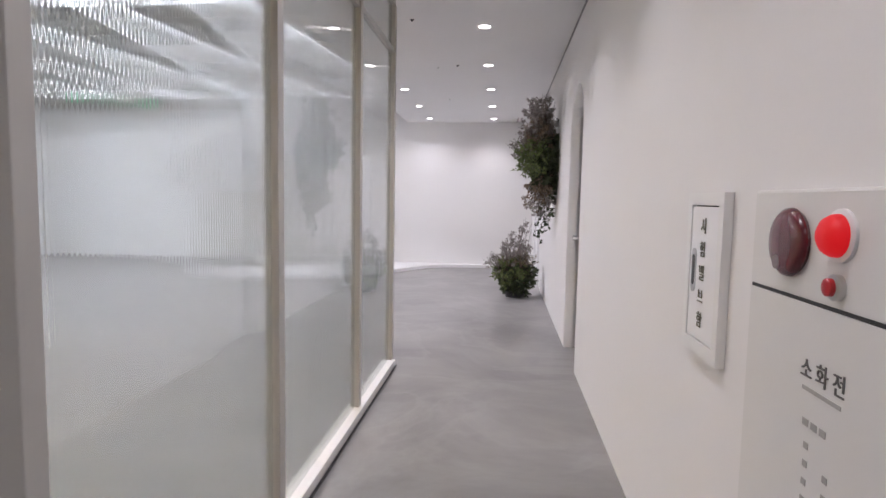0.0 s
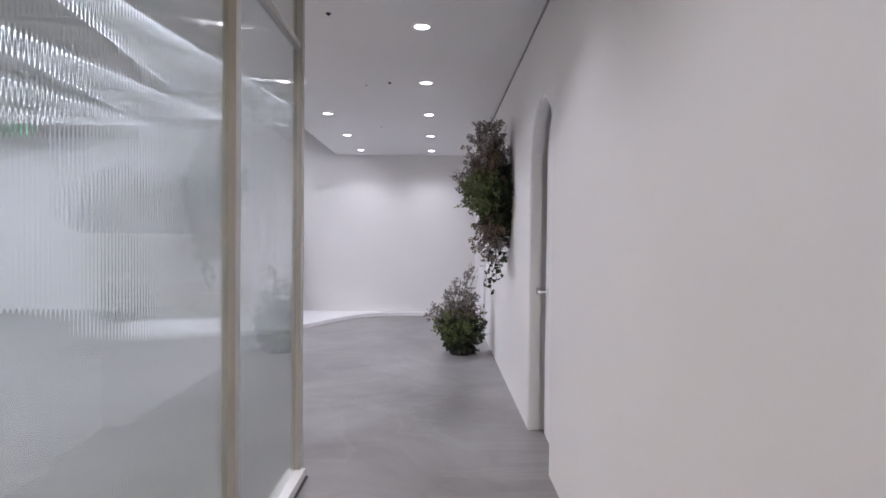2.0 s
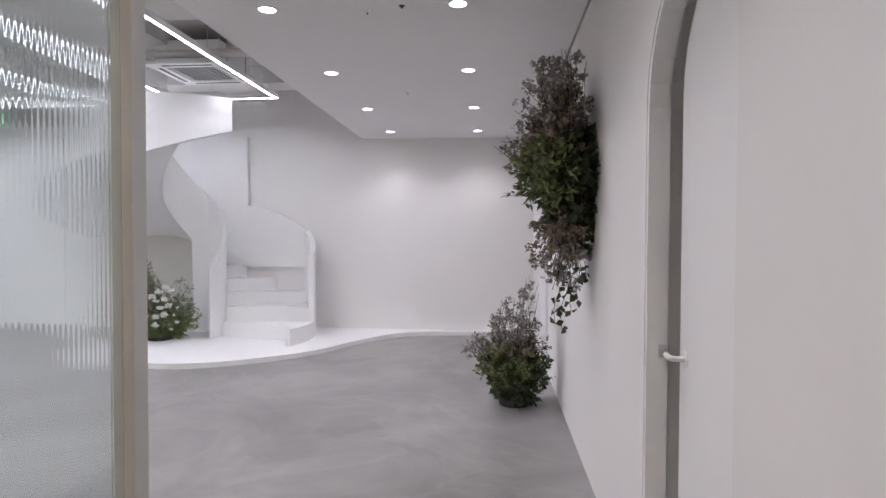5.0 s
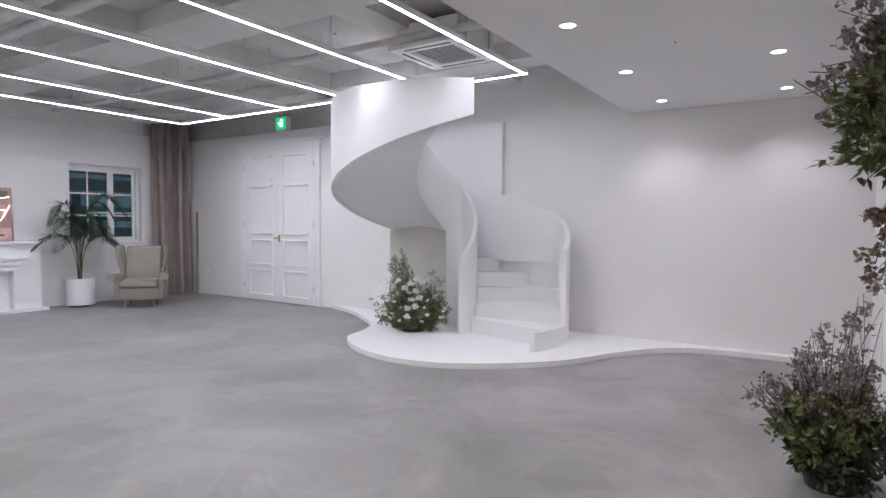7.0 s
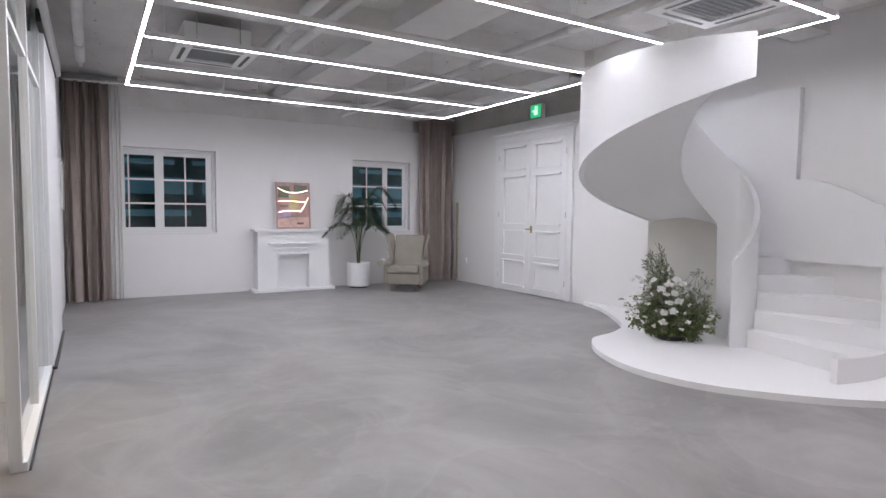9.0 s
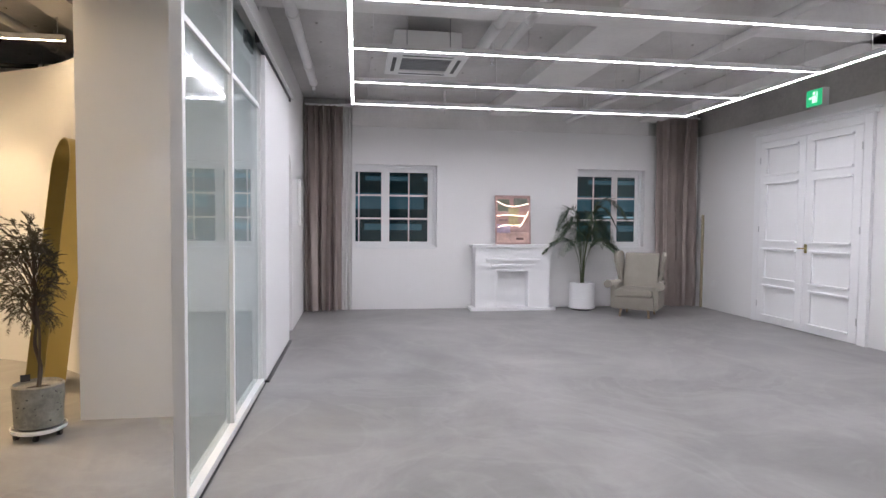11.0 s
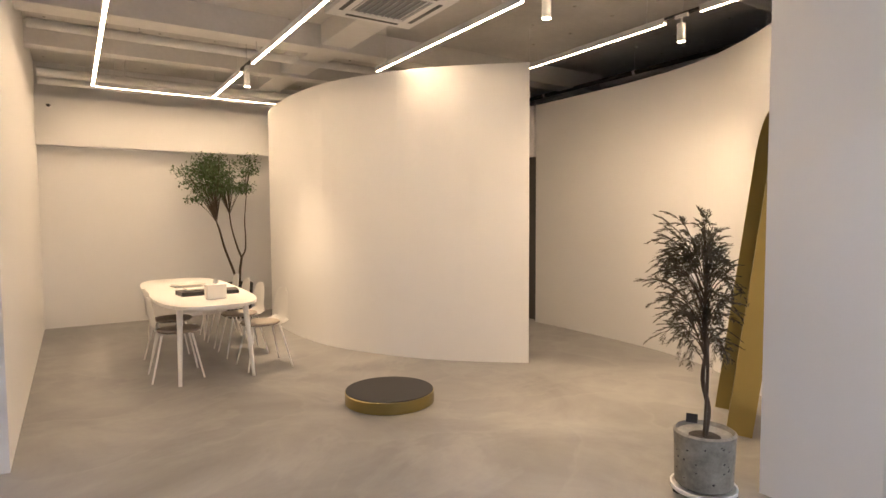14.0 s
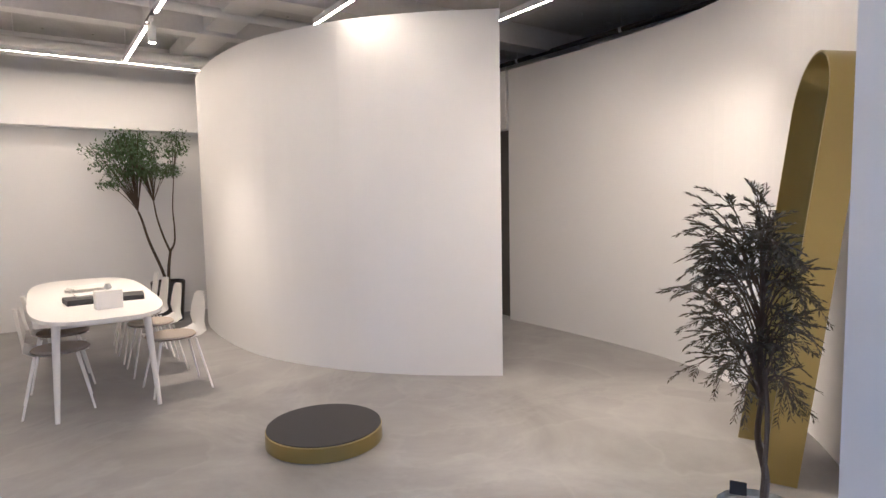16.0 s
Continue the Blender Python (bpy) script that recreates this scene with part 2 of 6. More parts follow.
# corridor wall with an arched doorway and a far doorway behind the plants
bm = bmesh.new()
ARCH_A, ARCH_B, ARCH_TOP = 4.72, 5.57, 2.41
prism(bm, [(-3.0, 0)] + arch_points(ARCH_A, ARCH_B, ARCH_TOP) + [(NORTH, 0), (NORTH, 3.3), (-3.0, 3.3)], "x", EAST, EAST + 0.22)
structure("wall_east", bm, WHITE, "white painted plaster corridor wall with arched doorway")
structure("wall_corridor_end", boxed(GLASS_XC - 0.1, EAST + 0.22, -3.2, -3.0, 0, 3.3), WHITE, "plain white wall closing the corridor")
# added box behind the arched door; the gap's darkness is in its colour
bm = boxed(1.45, 1.55, 4.3, 6.2, 0, 3.0)
box(bm, EAST + 0.221, 1.45, 4.3, 4.4, 0, 3.0)
box(bm, EAST + 0.221, 1.45, 6.1, 6.2, 0, 3.0)
box(bm, EAST + 0.221, 1.55, 4.3, 6.2, 3.0, 3.1)
box(bm, EAST + 0.221, 1.45, 4.4, 6.1, 0.001, 0.01)
structure("door_gap_backing", bm, DARK, "added near-black box that darkens the gap of the arched door")

# north wall, white below, bare concrete above
structure("wall_north", boxed(WEST - 0.3, EAST + 0.3, NORTH, NORTH + 0.2, 0, WHITE_TOP), WHITE, "white painted studio wall behind the staircase")
structure("wall_north_upper_white", boxed(-6.2, DROP_X, NORTH + 0.002, NORTH + 0.2, WHITE_TOP, SLAB_Z), WHITE, "white painted upper wall behind the staircase")
structure("wall_north_upper", boxed(WEST - 0.3, -6.2, NORTH + 0.05, NORTH + 0.25, WHITE_TOP, SLAB_Z), BARE, "stained bare concrete above the white wall")

# west wall with two windows
W1, W2 = (5.44, 6.915, 1.11, 2.59), (9.57, 10.91, 1.12, 2.585)
bm = bmesh.new()
for y0, y1, z0, z1 in ((4.2, W1[0], 0, WHITE_TOP), (W1[0], W1[1], 0, W1[2]), (W1[0], W1[1], W1[3], WHITE_TOP), (W1[1], W2[0], 0, WHITE_TOP),
                       (W2[0], W2[1], 0, W2[2]), (W2[0], W2[1], W2[3], WHITE_TOP), (W2[1], NORTH, 0, WHITE_TOP)):
    box(bm, WEST - 0.25, WEST, y0, y1, z0, z1)
structure("wall_west", bm, WHITE, "white painted window wall of the studio")
structure("wall_west_beam", boxed(WEST - 0.25, WEST + 0.03, 5.38, 10.95, WHITE_TOP, SLAB_Z), BEAM_WHITE, "white-washed concrete edge beam above the windows")
structure("wall_west_upper", boxed(WEST - 0.25, WEST - 0.06, 4.2, NORTH, WHITE_TOP, SLAB_Z), CONCRETE, "grey concrete above the curtains")

# south studio wall from the glass to the corner, with an arched doorway
bm = bmesh.new()
S_A, S_B, S_TOP = -9.40, -8.62, 2.48
prism(bm, [(WEST, 0)] + arch_points(S_A, S_B, S_TOP) + [(-6.63, 0), (-6.63, SLAB_Z), (WEST, SLAB_Z)], "y", SOUTH - 0.2, SOUTH)
structure("wall_south", bm, WHITE, "white painted studio wall with arched niche")
structure("wall_south_niche", boxed(S_A - 0.1, S_B + 0.1, SOUTH - 0.5, SOUTH - 0.42, 0, 2.7), WHITE, "white back wall of the arched doorway")

# pillar beside the glass, end wall and side wall of the fitting room
structure("pillar", boxed(-6.9, -5.72, 3.36, SOUTH - 0.08, 0, SLAB_Z), WHITE, "white painted pillar beside the glass partition")
structure("wall_lobby", boxed(-2.14, GLASS_XC - 0.03, -5.0, 0.71, 0, SLAB_Z), WHITE, "white painted wall block between corridor and fitting room")
structure("wall_back", boxed(-9.5, -2.0, -4.95, -4.75, 0, SLAB_Z), WHITE, "white painted back wall of the fitting room")
structure("wall_back_beam", boxed(-9.5, -2.14, -4.75, -4.5, 2.56, 3.22), WHITE, "white painted beam across the back wall")

# two curved partition walls
CURVE_A = smooth_path([(-6.95, -6.6), (-5.75, -5.2), (-5.13, -4.0), (-4.97, -2.8), (-5.07, -1.6), (-5.46, -0.7), (-5.92, -0.1), (-6.53, 0.43)], 6)
structure("wall_curved_near", strip_wall(bmesh.new(), [(x - 0.05, y - 0.02) for x, y in CURVE_A], 0.1, 0, 3.14), WHITE, "curved white free-standing partition wall")
CURVE_B = smooth_path([(-8.22, -1.35), (-8.24, -0.4), (-8.21, 0.4), (-8.14, 1.0), (-7.95, 1.62), (-7.46, 2.42), (-6.85, 2.98), (-6.1, 3.42), (-5.76, 3.56)], 6)
structure("wall_curved_far", strip_wall(bmesh.new(), [(x - 0.04, y + 0.03) for x, y in CURVE_B], 0.1, 0, 3.15), WHITE, "curved white partition wall of the fitting room")
structure("wall_passage", boxed(-8.32, -8.2, -4.75, -2.3, 0, 3.15), WHITE, "white wall of the passage behind the curved partition")
structure("wall_passage_head", boxed(-8.32, -8.2, -2.3, -1.36, 2.43, 3.15), WHITE, "white wall above the dark passage opening")
# the opening's darkness is a dark grey sheet set behind it
structure("passage_opening", boxed(-8.40, -8.34, -2.3, -1.3, 0, 2.43), surface("opening_darkness", (0.10, 0.095, 0.09), 0.6), "dark sheet standing for the unlit passage opening")
structure("wall_far_west", boxed(-11.6, -11.34, -5.0, 4.4, 0, SLAB_Z), BARE, "bare concrete wall beyond the curved partition")

# ceilings
bm = bmesh.new()
prism(bm, [(DROP_X, NORTH), (DROP_X, SOUTH), (GLASS_XC - 0.05, SOUTH), (GLASS_XC - 0.05, -3.0), (EAST, -3.0), (EAST, NORTH)], "z", DROP_Z, DROP_Z + 0.03)
box(bm, DROP_X, DROP_X + 0.03, SOUTH, NORTH, DROP_Z + 0.03, SLAB_Z)
box(bm, GLASS_XC - 0.05, GLASS_XC - 0.02, -3.0, SOUTH, DROP_Z + 0.03, SLAB_Z)
structure("ceiling_corridor", bm, CEILING, "flat painted plasterboard ceiling with round downlights")
bm = bmesh.new()
box(bm, -11.7, 1.0, -8.0, 12.4, SLAB_Z, SLAB_Z + 0.2)
structure("ceiling_slab", bm, CONCRETE, "grey concrete ceiling slab with blotches")
bm = bmesh.new()
for y0, y1, z in ((7.85, 8.55, 3.52), (10.75, 11.15, 3.50)):
    box(bm, WEST, DROP_X, y0, y1, z, SLAB_Z)
for x0, x1, z in ((-6.45, -6.0, 3.50), (-3.9, -3.5, 3.54)):
    box(bm, x0, x1, SOUTH - 0.2, NORTH, z, SLAB_Z)
for x0, x1, y0, y1, z in ((-9.5, -2.14, -1.55, -1.25, 3.46), (-9.5, -2.14, -2.95, -2.75, 3.46), (-5.3, -4.95, -4.7, 3.4, 3.5), (-8.6, -2.0, 2.6, 2.95, 3.48)):
    box(bm, x0, x1, y0, y1, z, SLAB_Z)
structure("ceiling_beams", bm, BEAM_WHITE, "white-washed exposed ceiling beams")
bm = bmesh.new()
rnd = random.Random(3)
for i in range(16):
    for j in range(26):
        x, y = -11.0 + i * 0.58 + rnd.uniform(-0.06, 0.06), -4.4 + j * 0.63 + rnd.uniform(-0.06, 0.06)
        if x < DROP_X - 0.1:
            box(bm, x - 0.012, x + 0.012, y - 0.012, y + 0.012, SLAB_Z - 0.014, SLAB_Z - 0.001)
tagged(part("ceiling_anchors", bm, BARE, None, "small dark anchor stubs under the slab"), "", "anchor", "", "stuff")
structure("backdrop_west", boxed(-40, -39.8, -30, 45, -10, 25), surface("dusk_buildings", (0.03, 0.05, 0.06), 0.8, spread=0.5, scale=0.2), "dim buildings across the street at dusk")


# ---- partitions of glass ----
def partition(name, label, axis, at, cuts, transom, top, glass, metal, post=0.05, deep=0.06):
    """Glass wall in a white frame; cuts are the mullion places along it."""
    t = thing(name, label, "glass partition", kind="structure")

    def bar(a0, a1, z0, z1, d=deep, off=0.0):
        lo, hi = at + off - d / 2, at + off + d / 2
        return boxed(lo, hi, a0, a1, z0, z1, bevel=0.004) if axis == "y" else boxed(a0, a1, lo, hi, z0, z1, bevel=0.004)
    a, b = cuts[0], cuts[-1]
    part("bottom_rail", bar(a, b, 0.0, 0.055, deep + 0.03, 0.012), FRAME_WHITE, t, "white bottom rail")
    # the shadow line at the rail's foot is laid as a thin black strip
    part("rail_shadow_strip", bar(a, b, 0.001, 0.010, 0.014, deep / 2 + 0.036), BLACK, t, "black strip standing for the shadow line beside the rail")
    part("top_rail", bar(a, b, top - 0.05, top), metal, t)
    for c0, c1 in zip(cuts, cuts[1:]):
        part("transom", bar(c0 + post / 2, c1 - post / 2, transom - 0.02, transom + 0.02, deep * 0.8), metal, t)
        for z0, z1 in ((0.055, transom - 0.02), (transom + 0.02, top - 0.05)):
            pane = part("pane", bar(c0 + post / 2, c1 - post / 2, z0, z1, 0.010), glass, t, "frosted reeded glass pane")
            pane.visible_shadow = False
    for c in cuts:
        part("mullion", bar(c - post / 2, c + post / 2, 0.055, top - 0.05, deep * 1.1), metal, t)
    return t


partition("glass_partition_corridor", "reeded glass wall in slim white frames along the corridor", "y", GLASS_XC, (0.99, 2.24, 3.56, 4.67), 2.55, DROP_Z, GLASS_Y, FRAME_SHADED, post=0.06)
partition("glass_partition_studio", "frosted glass wall in slim white frames facing the studio", "x", SOUTH - 0.02, (-6.6, -5.36, -4.14), 2.63, SLAB_Z, GLASS_X, FRAME_WHITE, post=0.055)


# ---- lamps ----
def led_line(bm_led, x0, y0, x1, y1, w=0.028):
    lo, hi = (min(x0, x1), min(y0, y1)), (max(x0, x1), max(y0, y1))
    if hi[0] - lo[0] < hi[1] - lo[1]:
        box(bm_led, lo[0] - w / 2, lo[0] + w / 2, lo[1], hi[1], LED_Z + 0.002, LED_Z + 0.009)
    else:
        box(bm_led, lo[0], hi[0], lo[1] - w / 2, lo[1] + w / 2, LED_Z + 0.002, LED_Z + 0.009)


def led_light(label, group, x0, y0, x1, y1, led):
    t = thing("linear_ceiling_light", label, "ceiling light", group=group)
    bm = bmesh.new()
    led_line(bm, x0, y0, x1, y1)
    part("diffuser", bm, led, t, "glowing white diffuser")
    bm = bmesh.new()
    # a channel: a back above the diffuser and a thin lip on either side
    for a, b, z in ((-0.020, 0.020, LED_Z + 0.012), (-0.020, -0.0150, LED_Z), (0.0150, 0.020, LED_Z)):
        top = LED_Z + (0.055 if b - a > 0.01 else 0.0118)
        if abs(x0 - x1) < abs(y0 - y1):
            box(bm, x0 + a, x0 + b, min(y0, y1), max(y0, y1), z, top)
        else:
            box(bm, min(x0, x1), max(x0, x1), y0 + a, y0 + b, z, top)
    part("profile", bm, FRAME_WHITE, t, "white aluminium profile")
    n = max(2, int(max(abs(x0 - x1), abs(y0 - y1)) / 1.6) + 1)
    for i in range(n):
        f = (i + 0.12) / (n - 0.76)
        x, y = x0 + (x1 - x0) * f, y0 + (y1 - y0) * f
        part("hanger_wire", tube(bmesh.new(), [(x, y, LED_Z + 0.05), (x, y, SLAB_Z)], 0.004, 6), PIPE_WHITE, t)
    return t


LED_S, LED_N = 5.42, 10.58
for x in (-2.79, -4.12, -5.46, -6.75, -8.12, -9.43):
    led_light("cool white linear light hung below the studio ceiling", "studio light grid", x, LED_S + 0.026, x, LED_N - 0.026, LED_COOL)
for y in (LED_S, LED_N):
    led_light("cool white linear light closing the studio light grid", "studio light grid", -9.456, y, -2.764, y, LED_COOL)
for x0, y0, x1, y1 in ((-2.80, -3.70, -2.80, 0.6), (-2.83, -3.73, -7.0, -3.73), (-4.26, -3.70, -4.26, -2.05), (-4.26, -1.55, -4.26, 3.3), (-5.59, -1.15, -5.59, 1.46),
                       (-5.59, 2.0, -5.59, 3.2), (-7.03, -0.3, -7.03, 1.71), (-7.0, 2.08, -7.0, 2.72)):
    led_light("warm white linear light hung below the fitting room ceiling", "fitting room lights", x0, y0, x1, y1, LED_WARM)


def downlight(x, y):
    t = thing("downlight", "small round recessed ceiling downlight, lit", "downlight", (x, y, DROP_Z), group="corridor downlights")
    part("trim_ring", lathe(bmesh.new(), [(0.054, 0.0), (0.056, -0.006), (0.070, -0.004), (0.072, 0.0)], 24), FRAME_WHITE, t)
    part("lens", lathe(bmesh.new(), [(0.0, -0.003), (0.054, -0.003)], 24), DISC, t, "glowing lens")
    lamp = bpy.data.lights.new("downlight_beam", "SPOT")
    lamp.energy, lamp.color, lamp.spot_size, lamp.spot_blend, lamp.shadow_soft_size = DOWN_WATT * 4, DOWN_COLOUR, radians(124), 0.85, 0.05
    ob = new("downlight_beam", lamp)
    ob.matrix_basis = pose(x, y, DROP_Z - 0.02)


for y in (11.4, 9.92, 8.42, 6.94, 5.42, 3.92, 2.42, 0.92, -0.58):
    downlight(-0.2, y)
for y in (11.4, 9.92, 8.42, 6.94):
    downlight(-1.44, y)

# ---- spiral staircase on its plinth ----
STAIR_C, R_OUT, R_IN = Vector((-4.05, 11.0)), 1.58, 0.30
WELL_C, WELL_TOP = Vector((-4.15, 11.19)), Vector((-4.21, 10.97))
PLINTH_TOP = 0.06


def on_ring(r, deg, z):
    """A point on the stair's plan: the open well lies a little behind the outer circle's centre."""
    a = radians(deg)
    c = WELL_C.lerp(WELL_TOP, min(1.0, max(0.0, (deg - 95) / 95))).lerp(STAIR_C, (r - R_IN) / (R_OUT - R_IN))
    return (c.x + r * math.cos(a), min(c.y + r * math.sin(a), NORTH - 0.004), z)


plinth_edge = smooth_path([(-7.1, 11.94), (-6.5, 11.72), (-5.85, 11.3), (-5.35, 10.9), (-5.1, 10.45), (-4.97, 9.98), (-4.5, 9.58), (-3.85, 9.36), (-3.2, 9.44), (-2.6, 9.82),
                           (-2.15, 10.3), (-1.85, 10.9), (-1.5, 11.45), (-1.1, 11.75), (-0.5, 11.85), (0.62, 11.86)], 6)
bm = prism(bmesh.new(), [tuple(p) for p in plinth_edge] + [(0.62, 12.0), (-7.1, 12.0)], "z", 0.0, PLINTH_TOP)
stair = thing("spiral_staircase", "white plastered spiral staircase with solid curved parapets", "staircase")
tagged(part("plinth", bm, STAIR_WHITE, None, "low white wavy-edged plinth on the floor"), "", "plinth")


def soffit(deg, r):
    f = (r - R_IN) / (R_OUT - R_IN)
    return 1.86 + 0.0083 * (deg - 180) - 0.25 * f


def inner_turn(d):
    """The inner edge of the last flight runs on further than the outer edge."""
    return d if d < 280 else 280 + (d - 280) * 31 / 42


def ribbon(r, thick, degs, low, high):
    """A curved parapet between two heights that change with the angle."""
    bm = bmesh.new()
    rings = []
    for d in degs:
        rings.append([bm.verts.new(on_ring(q, d, z)) for q, z in ((r - thick, low(d)), (r, low(d)), (r, high(d)), (r - thick, high(d)))])
    for a, b in zip(rings, rings[1:]):
        for k in range(4):
            bm.faces.new((a[k], a[(k + 1) % 4], b[(k + 1) % 4], b[k]))
    bm.faces.new(rings[0][::-1])
    bm.faces.new(rings[-1])
    return bm


def span(a, b, step=4.0):
    n = int(math.ceil((b - a) / step))
    return [a + (b - a) * i / n for i in range(n + 1)]


TH = 0.07
part("outer_parapet", ribbon(R_OUT, TH, span(143.4, 311), lambda d: soffit(d, R_OUT), lambda d: 3.08), STAIR_WHITE, stair, smooth=True)
part("lower_parapet", ribbon(R_OUT, TH, span(7, 38.5), lambda d: PLINTH_TOP, lambda d: 1.20 + 0.012 * (d - 7)), STAIR_WHITE, stair, smooth=True)
part("kerb", ribbon(R_OUT, TH, span(-20, 7), lambda d: PLINTH_TOP, lambda d: 0.28), STAIR_WHITE, stair, smooth=True)
part("inner_parapet", ribbon(R_IN + 0.06, 0.06, span(-41, 322), lambda d: PLINTH_TOP if d < 124 else soffit(inner_turn(d), R_IN), lambda d: min(3.08, 1.006 + 0.0077 * (d + 41))), STAIR_WHITE, stair, smooth=True)
# underside
bm = bmesh.new()
rows = []
for d in span(90, 311, 3.0):
    lim = R_OUT - TH
    s = math.sin(radians(d))
    if s > 0:
        lim = min(lim, (NORTH - 0.005 - STAIR_C.y) / s)
    ring = []
    for k in range(7):
        r = R_IN + 0.05 + (lim - R_IN - 0.05) * k / 6
        e = d if d < 280 else d + (d - 280) / 31 * 11 * (1 - k / 6)
        ring.append([bm.verts.new(on_ring(r, e, max(PLINTH_TOP, soffit(d, r)))), bm.verts.new(on_ring(r, e, max(PLINTH_TOP + 0.06, soffit(d, r) + 0.03)))])
    rows.append(ring)
for a, b in zip(rows, rows[1:]):
    for k in range(6):
        bm.faces.new((a[k][0], a[k + 1][0], b[k + 1][0], b[k][0]))
        bm.faces.new((a[k][1], b[k][1], b[k + 1][1], a[k + 1][1]))
for ring in (rows[0], rows[-1]):
    for k in range(6):
        bm.faces.new((ring[k][0], ring[k + 1][0], ring[k + 1][1], ring[k][1]))
bmesh.ops.remove_doubles(bm, verts=bm.verts, dist=0.0005)
part("underside", bm, STAIR_WHITE, stair, smooth=True)
STEP_A = 20.4
for i in range(15):
    d0 = -8 + STEP_A * i
    z = PLINTH_TOP + 0.195 * (i + 1)
    pts = []
    for d in span(d0, d0 + STEP_A, 4):
        pts.append((d, R_OUT - TH - 0.003))
    for d in span(d0, d0 + STEP_A, 4)[::-1]:
        pts.append((d, R_IN + 0.063))
    outline = []
    for d, r in pts:
        s = math.sin(radians(d))
        if s > 0:
            r = min(r, (NORTH - 0.004 - STAIR_C.y) / s)
        outline.append(on_ring(r, d, 0)[:2])
    low = PLINTH_TOP if i < 6 else soffit(d0 + STEP_A, R_IN) + 0.012
    part("step", prism(bmesh.new(), outline, "z", low, max(z, low + 0.05)), STAIR_WHITE, stair)
# wall panels that carry the parapet up along the wall
bm = prism(bmesh.new(), [(-2.82, 1.0), (-2.82, 1.58)] + [(-2.82 - 0.93 * k / 8, 1.58 + 0.36 * math.sin(k / 8 * math.pi / 2)) for k in range(1, 9)] + [(-3.75, 2.99), (-5.5, 2.99), (-5.5, 1.0)], "y", NORTH - 0.09, NORTH - 0.002)
part("wall_parapet", bm, STAIR_WHITE, stair)
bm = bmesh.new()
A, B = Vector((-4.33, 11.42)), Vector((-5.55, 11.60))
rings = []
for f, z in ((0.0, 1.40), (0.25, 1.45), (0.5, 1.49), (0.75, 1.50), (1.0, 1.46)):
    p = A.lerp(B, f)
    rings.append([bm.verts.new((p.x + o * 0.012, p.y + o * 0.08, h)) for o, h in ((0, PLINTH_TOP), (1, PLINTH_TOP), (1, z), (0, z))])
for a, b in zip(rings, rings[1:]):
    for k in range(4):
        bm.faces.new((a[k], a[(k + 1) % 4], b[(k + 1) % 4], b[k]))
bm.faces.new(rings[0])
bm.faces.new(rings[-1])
# stair plaster darkened: the flight's shade is put into this colour
part("support_wall", bm, surface("shaded_stair_plaster", (0.56, 0.55, 0.51), 0.7, spread=0.05), stair, "support wall under the flight, its shade put into the colour")

# ---- doors, rails and fittings of the setting ----
DARK_METAL = surface("dark_anodised_rail", (0.06, 0.06, 0.062), 0.4, metal=0.6, spread=0.1)
STEEL = surface("brushed_steel", (0.55, 0.55, 0.56), 0.28, metal=1.0, spread=0.05, grain=150)
BRASS = surface("brushed_brass", (0.36, 0.292, 0.118), 0.36, metal=1.0, spread=0.04, scale=3, grain=140, bump=0.05)


def mould(bm, x0, x1, z0, z1, y, w, d):
    """A raised picture-frame moulding on a wall that faces -y."""
    for q in ((x0, x1, z1 - w, z1, d), (x0, x1, z0, z0 + w, d), (x0, x0 + w, z0 + w, z1 - w, 0.45 * d), (x1 - w, x1, z0 + w, z1 - w, 0.45 * d)):
        box(bm, q[0], q[1], y - q[4], y, q[2], q[3], 0.004)


